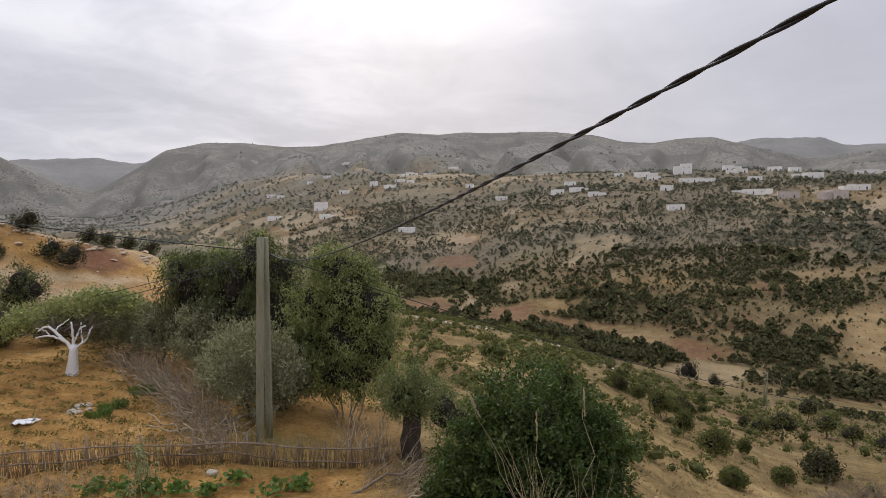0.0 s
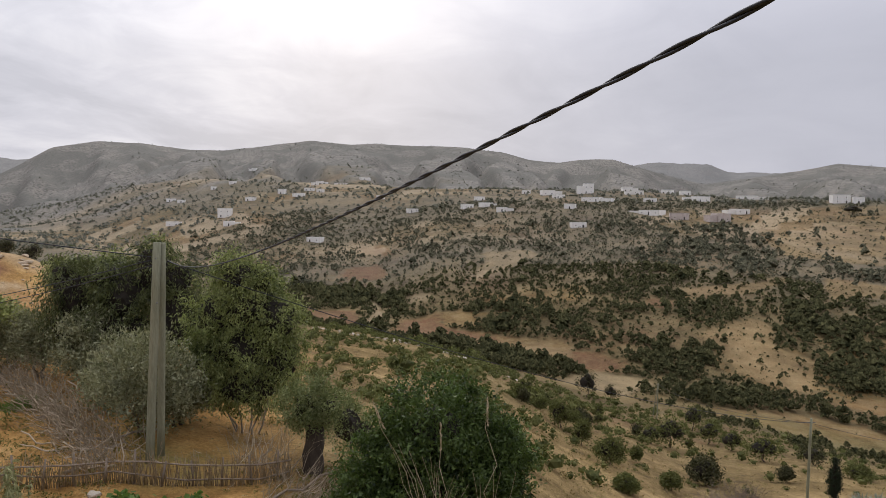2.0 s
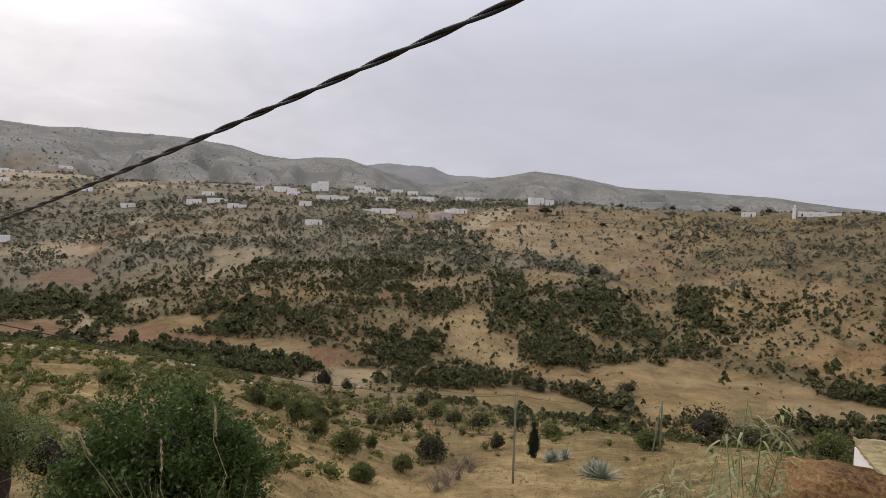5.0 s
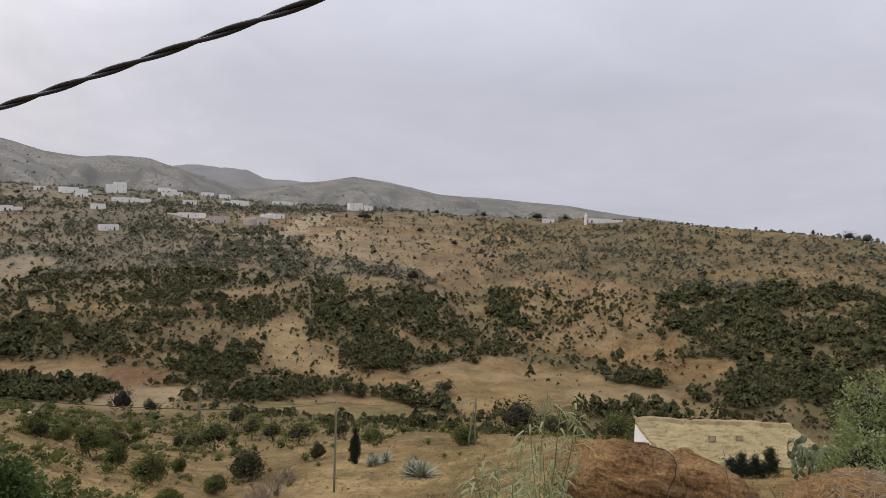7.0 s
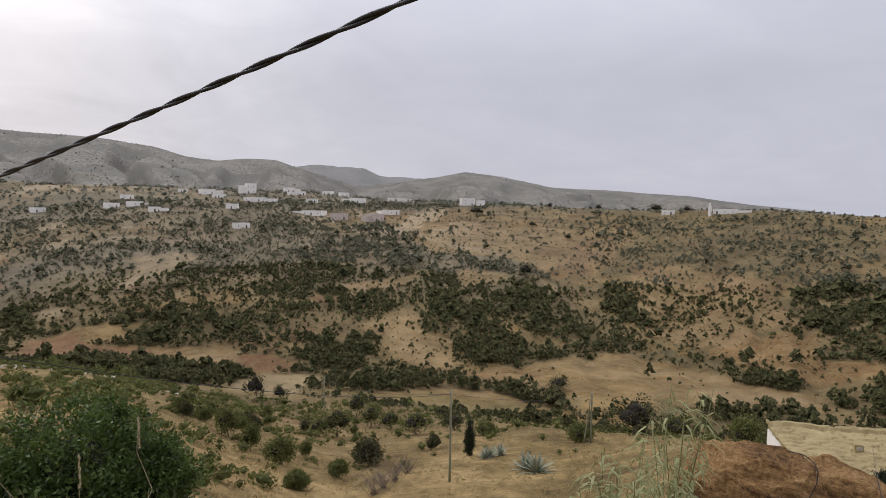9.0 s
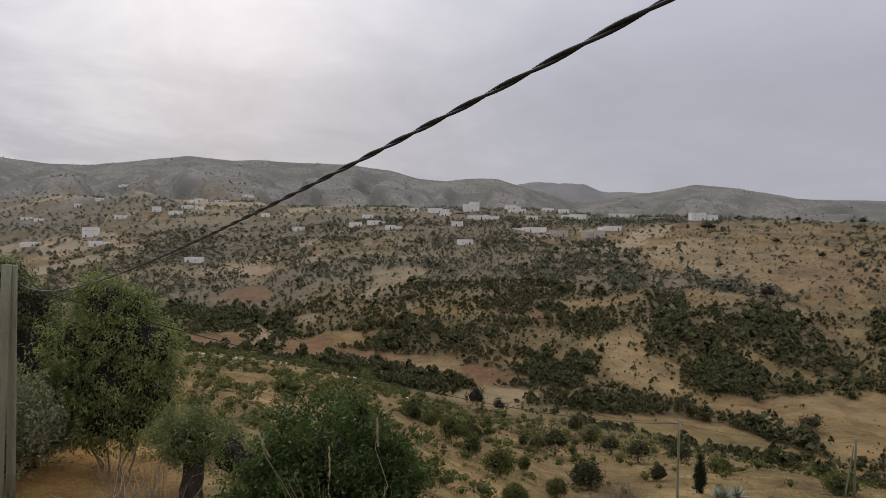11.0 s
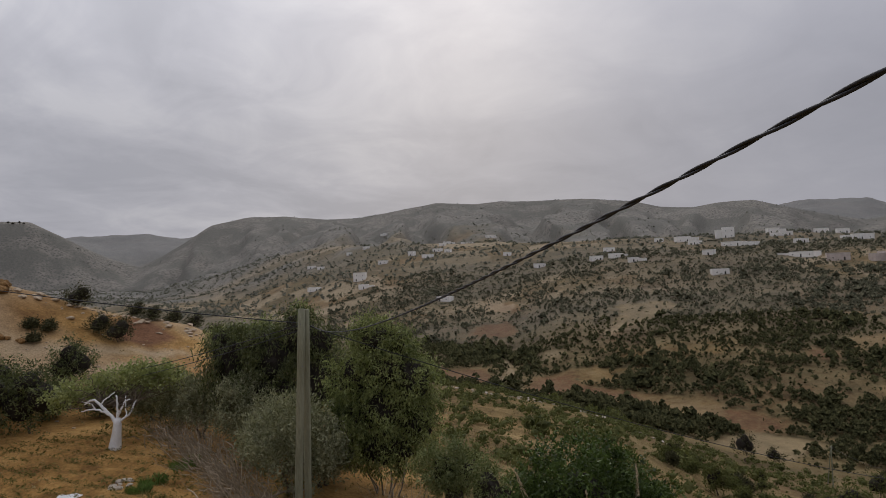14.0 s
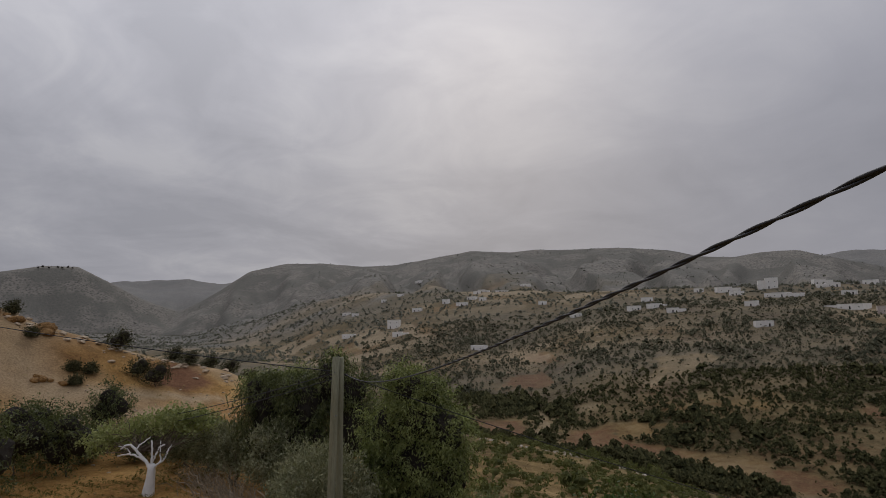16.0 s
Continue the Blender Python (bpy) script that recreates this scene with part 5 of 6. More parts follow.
twisted_cable("twisted_cable", home_cable(), 0.0052, 0.345, "black twisted pair cable sagging from the pole")
thin_cable(sagging(POLE_TOP + Vector((0.2, 0.0, -0.5)), POLE_C, 0.9), 0.014, M_CABLE, "thin black cable running down to the next pole")
LEFT_END = spot(-62, 40, 7.5)
thin_cable(sagging(POLE_TOP + Vector((-0.1, 0.0, -0.4)), LEFT_END, 0.5), 0.014, M_CABLE, "thin black cable leading off over the garden")
for end, drop in (((-24.16, 34.42, 1.28), 0.45), ((-24.17, 34.42, 0.83), 0.6)):
    thin_cable(sagging(POLE_TOP + Vector((-0.1, 0.1, -drop)), Vector(end), 0.25), 0.013, M_CABLE, "thin black cable leading down behind the garden")
thin_cable(sagging(POLE_C, POLE_D, 0.5), 0.012, M_CABLE, "thin cable between the slope poles")
thin_cable(sagging(POLE_C, POLE_B, 1.0), 0.014, M_CABLE, "thin cable between the slope poles")


# ---- the white-painted tree and the garden ------------------------------------------------------
def white_tree():
    rng = np.random.default_rng(61)
    t = thing("fig_tree", spot(-31.5, 29.4), "leafing fig tree with limewashed white trunk and limbs", "tree")
    trunk = [tube([(-0.02, 0, -0.2), (-0.02, 0, 0.15), (0.05, 0, 0.6), (0.1, 0, 1.0), (0.1, 0, 1.28)], [0.30, 0.24, 0.185, 0.16, 0.13], 12)]
    for text, r0, r1 in [("0.05 0 1.1 -0.2 0 1.4 -0.5 0 1.75 -0.9 0.1 2.02 -1.15 0.1 2.0 -1.35 0.1 1.85", 0.12, 0.045), ("-0.2 0 1.4 -0.5 -0.1 1.62 -0.85 -0.15 1.7 -1.35 -0.1 1.6", 0.085, 0.04), ("0.08 0 1.15 0.12 0 1.6 0.07 0.05 2.2", 0.095, 0.05),
                         ("0.12 0 1.3 0.28 0 1.65 0.42 0.05 1.95 0.6 0.1 2.02", 0.07, 0.04), ("0.12 0 1.1 0.42 0.05 1.3 0.62 0.1 1.45 0.72 0.1 1.75 0.9 0.1 2.02", 0.085, 0.04), ("-0.62 0 1.82 -0.5 0.2 2.05 -0.2 0.4 2.3", 0.05, 0.03), ("-0.9 0.1 1.68 -1.2 0.3 1.85 -1.7 0.5 1.9", 0.045, 0.025), ("0.45 0.05 1.3 0.3 0.3 1.6 0.2 0.5 2.1", 0.05, 0.03)]:
        p = np.array(text.split(), float).reshape(-1, 3)
        s = np.linspace(0, len(p) - 1, 4 * len(p))
        p = np.stack([np.interp(s, np.arange(len(p)), p[:, k]) for k in range(3)], -1)
        p[1:-1] = (p[:-2] + 2 * p[1:-1] + p[2:]) / 4
        trunk.append(tube([Vector(q) for q in p + rng.normal(size=p.shape) * 0.012], list(np.linspace(r0, r1, len(p)) * 0.64), 8))
    v, f = join(trunk)
    part("trunk", mesh_data("trunk", v, f, M_LIME, True), M_LIME, t, "limewashed trunk and limbs")
    twigs = [limb(rng, (rng.uniform(-1.1, 0.8), rng.uniform(0.2, 0.5), 1.75), (rng.uniform(-3.8, 2.3), rng.uniform(0.8, 2.0), rng.uniform(1.7, 3.2)), 0.028, 0.008, 0.08, 6, 5) for k in range(46)]
    v, f = join(twigs)
    part("twigwork", mesh_data("twigwork", v, f, M_BARK, True), M_BARK, t)["kind"] = "stuff"
    lobes = [(0, 1.4, 2.75, 2.0, 1.0, 0.38), (1.4, 1.4, 2.65, 1.1, 1.0, 0.45), (-1.9, 1.3, 2.35, 1.4, 0.9, 0.45), (0.6, 1.5, 3.05, 1.2, 1.0, 0.32), (-2.9, 1.2, 1.95, 1.0, 0.9, 0.5)]
    v, f = crown(rng, lobes, 420, 16, 0.125, 0.085, 0.14, 0.1)
    part("crown", mesh_data("crown", v, f, M_FIG), M_FIG, t)


white_tree()


def tuft(name, place, label, category, n, height, spread, mat, seed, lean=0.5, width=0.02, group=""):
    """Grass: curved blades of three joints from one root."""
    rng = np.random.default_rng(seed)
    a = rng.random(n) * 2 * np.pi
    rad = spread * np.sqrt(rng.random(n))
    base = np.stack([np.cos(a) * rad, np.sin(a) * rad, -0.05 + 0 * a], -1)
    out = np.stack([np.cos(a), np.sin(a), 0 * a], -1) * (lean * rng.random(n))[:, None] + rng.normal(size=(n, 3)) * [0.15, 0.15, 0]
    h = height * (0.55 + 0.55 * rng.random(n))
    side = np.stack([-np.sin(a + 1), np.cos(a + 1), 0 * a], -1) * width
    rows = []
    for k, wd in ((0, 1.0), (0.4, 0.9), (0.75, 0.6), (1.0, 0.08)):
        c = base + out * (h * k ** 2)[:, None] + np.array([0, 0, 1.0]) * (h * k * (1 - 0.25 * k * lean))[:, None]
        rows.append((c - side * wd, c + side * wd))
    V = np.stack([p for r in rows for p in r], 1).reshape(-1, 3)
    F = np.concatenate([np.stack([np.arange(n) * 8 + 2 * k, np.arange(n) * 8 + 2 * k + 1, np.arange(n) * 8 + 2 * k + 3, np.arange(n) * 8 + 2 * k + 2], -1) for k in range(3)])
    t = thing(name, place, label, category, group)
    part("sward", mesh_data("sward", V, F, mat), mat, t)["kind"] = "stuff"
    return t


def garden():
    for k, (b, r, h, s) in enumerate([(-26.3, 24.8, 0.5, 0.55), (-28.8, 23.6, 0.38, 0.42), (-29.9, 22.9, 0.36, 0.35)]):
        tuft("crop_clump", spot(b, r), "clump of bright green crop in the bare soil", "crop", 420, h, s, M_GRASS, 70 + k, 0.5, 0.014, "green clumps")
    t = thing("plastic_sheet", spot(-34.9, 23.4), "crumpled white plastic lying on the soil", "litter")
    bm = bmesh.new()
    bmesh.ops.create_grid(bm, x_segments=14, y_segments=8, size=0.5)
    for v in bm.verts:
        v.co = Vector((v.co.x * 0.75, v.co.y * 0.4, 0.06 + 0.08 * noise.noise(v.co * 5) + 0.05 * noise.noise(v.co * 11)))
    bmesh.ops.solidify(bm, geom=bm.faces[:], thickness=0.02)
    part("sheet", bm, M_RAG, t)
    rng = np.random.default_rng(75)
    for k in range(16):
        stone("field_stone", spot(-31.2 + rng.uniform(-0.7, 0.7), 24.0 + rng.uniform(-0.5, 0.5)), rng.uniform(0.05, 0.14), M_STONE, 300 + k, "small pale stone in the garden heap", "garden stones")


def stone(name, place, size, mat, seed, label, group="", stretch=(1, 0.8, 0.6)):
    bm = bmesh.new()
    bmesh.ops.create_icosphere(bm, subdivisions=2, radius=1)
    off = Vector((seed * 1.7, seed * 0.3, 0))
    for v in bm.verts:
        n = v.co.normalized()
        v.co = Vector((n.x * stretch[0], n.y * stretch[1], n.z * stretch[2])) * size * (1 + 0.35 * noise.noise(n * 1.3 + off))
    me = bpy.data.meshes.new(name)
    bm.to_mesh(me)
    bm.free()
    me.materials.append(mat)
    ob = new(name, me)
    ob.location = Vector(place) + Vector((0, 0, size * stretch[2] * 0.4))
    return tagged(ob, label, "stone", group)


garden()


def garden_plants():
    rng = np.random.default_rng(77)
    for k, (b, r, s) in enumerate([(-19.3, 15.6, 0.32), (-21.9, 15.2, 0.22), (-16.0, 14.8, 0.36), (-26.6, 15.9, 0.3), (-24.4, 15.6, 0.3), (-28.5, 16.2, 0.26), (-13.8, 14.9, 0.22), (-30.5, 16.8, 0.3)]):
        t = thing("squash_plant", spot(b, r), "low leafy green squash plant in the soil", "crop", "squash plants")
        n = 60
        c = rng.normal(size=(n, 3)) * [s * 0.6, s * 0.6, 0] + np.array([0, 0, 1]) * (0.06 + 0.22 * rng.random(n))[:, None]
        ax = unit(rng, n) * [1, 1, 0.3]
        ax /= np.linalg.norm(ax, axis=1)[:, None]
        v, f = blades(rng, c, ax, 0.16, 0.13)
        part("foliage", mesh_data("foliage", v, f, M_GRASS), M_GRASS, t)
    stone("field_stone", spot(-21.5, 16.3), 0.15, M_STONE, 340, "pale stone at the foot of the fence", "garden stones")
    t = thing("dead_stump", spot(-40.3, 24.5), "bleached dead tree stump", "stump")
    v, f = join([limb(rng, (0, 0, -0.2), (0.08, 0, 0.75), 0.2, 0.11, 0.04, 7, 10), limb(rng, (0.05, 0, 0.5), (0.0, 0, 1.25), 0.09, 0.03, 0.05, 6, 8)])
    part("wood", mesh_data("wood", v, f, M_BARK_PALE, True), M_BARK_PALE, t)
    for k, (b, r, l, yaw, z) in enumerate([(-19.6, 20.2, 2.2, 10, 0.16), (-21.3, 18.6, 1.8, 60, 0.2), (-23.6, 21.6, 1.5, 130, 0.2), (-5.5, 14.6, 2.4, 30, 0.45), (-23.2, 23.2, 1.6, 20, 0.18)]):
        t = thing("cut_branch", spot(b, r), "cut dry branch lying by the brushwood", "branch", "cut branches", turn=yaw)
        v, f = limb(rng, (-l / 2, 0, 0.04), (l / 2, 0, z), 0.045, 0.025, 0.03, 7, 8)
        part("wood", mesh_data("wood", v, f, M_STICK, True), M_STICK, t)


garden_plants()


# ---- wattle fence and brushwood --------------------------------------------------------------
def wattle_fence():
    rng = np.random.default_rng(81)
    line = [(-38, 19.2), (-32, 18.6), (-28, 18.2), (-24.6, 17.4), (-20, 16.9), (-16.4, 16.3), (-12, 16.2), (-8, 16.3), (-5.5, 16.6)]
    P = [spot(b, r) for b, r in line]
    t = thing("wattle_fence", P[4], "low fence of dry upright sticks with tied rails", "fence")
    seg = [(a, b, (b - a).length) for a, b in zip(P, P[1:])]
    total = sum(s[2] for s in seg)
    v, f = tube([(0, 0, -0.15), (0.01, 0, 0.4), (0, 0.01, 0.8), (0.015, 0, 1.05)], [0.011, 0.010, 0.008, 0.004], 5)
    stick = mesh_data("stick", v, f, M_STRAW_WOOD, True)
    v, f = tube([(0, 0, -0.25), (0.02, 0, 0.5), (0, 0.02, 1.25)], [0.035, 0.03, 0.024], 7)
    post = mesh_data("post", v, f, M_STICK, True)

    def along(d):
        for a, b, l in seg:
            if d <= l:
                return a.lerp(b, d / l)
            d -= l
        return P[-1]
    for k in range(270):
        p = along(total * (k + rng.random()) / 270)
        o = part("stick", stick, M_STRAW_WOOD, t)
        o.matrix_basis = Matrix.Translation(p - P[4]) @ Euler((rng.normal() * 0.1, rng.normal() * 0.13, rng.random() * 6)).to_matrix().to_4x4() @ Matrix.Diagonal((1, 1, rng.uniform(0.45, 0.9), 1))
    for k in range(15):
        o = part("post", post, M_STICK, t)
        o.matrix_basis = Matrix.Translation(along(total * (k + 0.5) / 15) - P[4]) @ Euler((rng.normal() * 0.08, rng.normal() * 0.1, rng.random() * 6)).to_matrix().to_4x4() @ Matrix.Diagonal((1, 1, rng.uniform(0.5, 0.72), 1))
    many = []
    for k in range(330):
        q = np.array(tuple(along(total * rng.random()) - P[4])) + rng.normal(size=3) * [0.03, 0.05, 0]
        many.append(limb(rng, q - [0, 0, 0.1], q + [rng.normal() * 0.09, rng.normal() * 0.07, rng.uniform(0.35, 0.8)], 0.009, 0.004, 0.02, 4, 4))
    v, f = join(many)
    part("stick_rest", mesh_data("stick_rest", v, f, M_STRAW_WOOD), M_STRAW_WOOD, t)["kind"] = "stuff"
    for z in (0.28, 0.55):
        pts = [p - P[4] + Vector((rng.normal() * 0.03, -0.04, z + rng.normal() * 0.06)) for p in [along(total * k / 12) for k in range(13)]]
        v, f = tube(pts, [0.021] * 13, 6)
        part("rail", mesh_data("rail", v, f, M_STICK, True), M_STICK, t)


M_STRAW_WOOD = plain_material("dry_cane", (0.16, 0.115, 0.065), (0.38, 0.29, 0.18), 8.0, 0.9, 0.002, (1, 1, 0.2))
wattle_fence()


def brush_pile(place, n, length, seed, lean, label, spread=0.6, wid=0.009, turn=0.0):
    """Cut branches stood up close together and leaning one way, with a few thick bleached poles among them."""
    rng = np.random.default_rng(seed)
    t = thing("brushwood", place, label, "brushwood", "brushwood heaps", turn=turn)
    twigs, canes = [], []
    for k in range(n):
        b = np.array([rng.normal() * spread, rng.normal() * spread * 0.6, -0.05])
        l = length * rng.uniform(0.35, 1.15)
        d = np.array([lean + rng.normal() * 0.5, rng.normal() * 0.5, rng.uniform(0.5, 1.0)])
        d /= np.linalg.norm(d)
        (twigs if k % 3 else canes).append(limb(rng, b, b + d * l, wid * rng.uniform(0.7, 1.7), 0.003, 0.07, 5, 4))
        for q in range(2):
            c = b + d * l * rng.uniform(0.35, 0.85)
            e = d + rng.normal(size=3) * 0.55
            twigs.append(limb(rng, c, c + e * l * rng.uniform(0.15, 0.4), wid * 0.55, 0.002, 0.08, 4, 3))
    for name, pieces, mat in (("twigwork", twigs, M_BRUSH), ("cane", canes, M_STICK_PALE)):
        v, f = join(pieces)
        part(name, mesh_data(name, v, f, mat), mat, t)["kind"] = "stuff"
    for k in range(4 if n > 70 else 0):
        b = np.array([rng.normal() * spread, -0.4 * rng.random(), 0.02])
        d = np.array([lean * 1.2 + rng.normal() * 0.6, -0.5 + rng.normal() * 0.3, rng.uniform(0.3, 0.9)])
        v, f = limb(rng, b, b + d / np.linalg.norm(d) * length * rng.uniform(0.6, 1.0), 0.03, 0.016, 0.06, 7, 6)
        part("pole", mesh_data("pole", v, f, M_STICK_PALE, True), M_STICK_PALE, t)


M_BRUSH = plain_material("dry_brush", (0.15, 0.115, 0.075), (0.38, 0.31, 0.215), 6.0, 0.9, 0.003)


def brush():
    hedge = [(-27.4, 29.6, 1.35, -0.35), (-26.4, 28.0, 1.4, -0.38), (-25.4, 26.6, 1.45, -0.42), (-24.5, 25.2, 1.5, -0.45), (-23.7, 23.8, 1.55, -0.5), (-22.9, 22.4, 1.55, -0.5), (-22.1, 21.0, 1.55, -0.45), (-21.3, 19.6, 1.45, -0.4), (-20.7, 18.4, 1.3, -0.3)]
    for k, (b, r, l, lean) in enumerate(hedge):
        brush_pile(spot(b, r), 72, l * 0.9, 200 + k, lean, "hedge of grey-brown dry brushwood along the garden", 0.45, 0.012)
    for k, (b, r, n, l, lean) in enumerate([(-9.0, 18.4, 30, 1.5, 0.05), (-7.4, 17.2, 46, 1.5, 0.1), (-36, 17.6, 70, 0.8, 0.1), (-33, 17.0, 60, 0.7, 0.0), (-3.5, 14.2, 90, 1.2, 0.9), (0.0, 13.2, 90, 1.2, 0.8), (-6.0, 15.2, 50, 0.8, 0.6)]):
        brush_pile(spot(b, r), n, l, 220 + k, lean, "heap of pale dry canes and brush by the fence")


brush()


# ---- foreground grasses, reeds and agaves --------------------------------------------------------
def reed(place, n, height, seed, label, group, leafy=True, mat_stem=None):
    rng = np.random.default_rng(seed)
    t = thing("reed_clump", place, label, "reeds", group)
    stems, leaves = [], []
    for k in range(n):
        b = np.array([rng.normal() * 0.28, rng.normal() * 0.28, -0.1])
        h = height * rng.uniform(0.7, 1.08)
        e = b + np.array([rng.normal() * 0.16 * h, rng.normal() * 0.1 * h, h])
        stems.append(limb(rng, b, e, 0.013, 0.004, 0.02, 7, 5))
        if leafy:
            for q in range(32):
                s = rng.uniform(0.3, 1.0)
                c = b + (e - b) * s
                a = rng.random() * 6.28
                L = rng.uniform(0.18, 0.40) * min(1.0, height / 2.5)
                o = np.array([math.cos(a), math.sin(a), 0])
                w = np.array([-o[1], o[0], 0]) * 0.016
                pts = [c + o * L * u + np.array([0, 0, 1]) * L * (0.8 * u - 1.25 * u * u) for u in (0, 0.35, 0.7, 1.0)]
                wd = (0.6, 1.0, 0.7, 0.05)
                v = np.array([p + sg * w * x for p, x in zip(pts, wd) for sg in (-1, 1)])
                leaves.append((v, np.array([[0, 1, 3, 2], [2, 3, 5, 4], [4, 5, 7, 6]])))
    v, f = join(stems)
    part("cane", mesh_data("cane", v, f, mat_stem or M_REED), mat_stem or M_REED, t)
    if leaves:
        v, f = join(leaves)
        part("foliage", mesh_data("foliage", v, f, M_REED), M_REED, t)
    return t


def plume_grass(place, tips, bare, seed, label):
    """Tall dry grass stalks with narrow seed heads."""
    rng = np.random.default_rng(seed)
    t = thing("plume_grass", place, label, "grass", "tall dry grasses")
    for tip in bare:
        v, f = limb(rng, (rng.normal() * 0.15, rng.normal() * 0.12, -0.1), tuple(Vector(tip) - Vector(place)), 0.006, 0.002, 0.015, 8, 5)
        part("stalk", mesh_data("stalk", v, f, M_STRAW), M_STRAW, t)
    for tip in tips:
        top = Vector(tip) - Vector(place)
        b = np.array([rng.normal() * 0.12, rng.normal() * 0.12, -0.1])
        v, f = limb(rng, b, tuple(top), 0.006, 0.003, 0.02, 8, 5)
        part("stalk", mesh_data("stalk", v, f, M_STRAW), M_STRAW, t)
        d = np.array(tuple(top)) - b
        d /= np.linalg.norm(d)
        m = 60
        u = rng.random(m)
        c = np.array(tuple(top)) - d * (u * 0.42)[:, None] + rng.normal(size=(m, 3)) * 0.008
        ax = d + rng.normal(size=(m, 3)) * 0.25
        ax /= np.linalg.norm(ax, axis=1)[:, None]
        v, f = blades(rng, c, ax, 0.07, 0.012)
        part("seed_head", mesh_data("seed_head", v, f, M_STRAW), M_STRAW, t)


def air(bearing, el, r):
    return Vector((r * math.sin(radians(bearing)), r * math.cos(radians(bearing)), 7 + r * math.tan(radians(el))))


def foreground():
    plume_grass(spot(9.6, 8.9), [air(8.4, -19.6, 8.7), air(2.1, -17.9, 8.8)], [air(3.7, -21.5, 8.8), air(4.4, -21.3, 8.7), air(6.7, -22.4, 8.6), air(7.5, -22.4, 8.7), air(5.5, -22.0, 8.8), air(6.1, -23.0, 8.6), air(5.0, -23.0, 8.8), air(8.2, -23.6, 8.6)], 401, "tall dry grass leaning over, with pale seed heads")
    plume_grass(spot(13.2, 8.8), [air(12.8, -17.3, 8.6)], [air(11.5, -23.5, 8.6), air(13.5, -23.0, 8.6), air(14.2, -23.4, 8.6), air(15.6, -23.4, 8.5), air(12.2, -24.2, 8.7)], 402, "tall dry grass with one pale seed head")
    for k, (b, r) in enumerate([(8.5, 9.2), (14.2, 9.0), (11.0, 9.1)]):
        tuft("dry_grass", spot(b, r), "tuft of dry grass stalks", "grass", 22, 1.5, 0.15, M_STRAW, 410 + k, 0.4, 0.006, "dry grass tufts")
    for k, (b, r, n, h) in enumerate([(51.5, 8.2, 3, 2.7), (53.6, 7.9, 7, 2.9), (55.8, 7.7, 10, 3.2), (57.8, 7.8, 11, 3.35), (48.2, 8.6, 3, 2.7), (59.6, 8.3, 7, 3.0), (54.6, 7.6, 9, 2.5), (57.0, 7.5, 9, 2.5), (-27.6, 16.0, 6, 1.35), (-26.9, 16.2, 5, 1.2)]):
        reed(spot(b, r), n, h, 430 + k, "pale green cane reeds with arching leaves", "cane reeds")
    for k, (b, r, s) in enumerate([(43.4, 57, 1.15), (47.8, 50, 1.7), (46.8, 51, 1.4), (44.4, 58, 1.1), (43.0, 56.5, 0.9)]):
        agave(spot(b, r), s, 450 + k)


def agave(place, size, seed):
    rng = np.random.default_rng(seed)
    t = thing("agave", place, "grey-green agave rosette with pointed leaves", "agave", "agaves")
    for k in range(44):
        a, tilt = k * 2.4 + rng.normal() * 0.15, 0.2 + 1.2 * (k / 44)
        L = size * rng.uniform(0.9, 1.25)
        o = np.array([math.cos(a), math.sin(a), 0])
        w = np.array([-o[1], o[0], 0])
        rows = []
        for u, wd in ((0, 0.045), (0.3, 0.06), (0.7, 0.042), (1.0, 0.004)):
            c = (o * math.sin(tilt) * u + np.array([0, 0, math.cos(tilt) * u - 0.15 * u * u * math.sin(tilt)])) * L
            rows += [c - w * wd * size, c + w * wd * size, c + np.array([0, 0, -0.05 * size * (1.05 - u)])]
        v = np.array(rows)
        f = []
        for q in range(3):
            for i, j in ((0, 1), (1, 2), (2, 0)):
                f.append([q * 3 + i, q * 3 + j, q * 3 + 3 + j, q * 3 + 3 + i])
        part("leaf", mesh_data("leaf", v, f, M_AGAVE), M_AGAVE, t)


foreground()


# ---- the red rock and the ochre house -----------------------------------------------------------
def red_rock(bearing, r, label, w, d, h, seed, lift=0.0, turn=0.0):
    bm = bmesh.new()
    bmesh.ops.create_icosphere(bm, subdivisions=6, radius=1)
    off = Vector((seed, 0.4 * seed, 0))
    for v in bm.verts:
        n = v.co.normalized()
        q = Vector((abs(n.x) ** 0.62 * (1 if n.x > 0 else -1), abs(n.y) ** 0.62 * (1 if n.y > 0 else -1), abs(n.z) ** 0.6 * (1 if n.z > 0 else -1)))
        s = 0.93 + 0.14 * noise.noise(n * 1.4 + off) + 0.06 * noise.noise(n * 4 + off) + 0.035 * noise.noise(Vector((n.x * 4, n.y * 4, n.z * 22)) + off) + 0.025 * noise.noise(n * 13 + off)
        v.co = Vector((q.x * w / 2, q.y * d / 2, q.z * h / 2)) * s
    for f in bm.faces:
        f.smooth = True
    me = bpy.data.meshes.new("red_rock")
    bm.to_mesh(me)
    bm.free()
    me.materials.append(M_ROCK)
    ob = new("red_rock", me)
    ob.matrix_basis = Matrix.Translation((r * math.sin(radians(bearing)), r * math.cos(radians(bearing)), lift - h * 0.52)) @ Euler((0, radians(5), radians(turn))).to_matrix().to_4x4()
    return tagged(ob, label, "rock", "red rocks")


red_rock(65.9, 11.0, "large banded reddish-brown boulder below the viewpoint", 2.5, 1.9, 3.6, 3, 3.36, -66)
red_rock(72.7, 11.2, "rounded reddish-brown boulder beside the larger one", 2.4, 1.8, 3.3, 9, 3.2, -74)
red_rock(85.0, 12.0, "earthy boulder overgrown with dry grass", 2.9, 2.4, 3.4, 15, 3.2, -85)


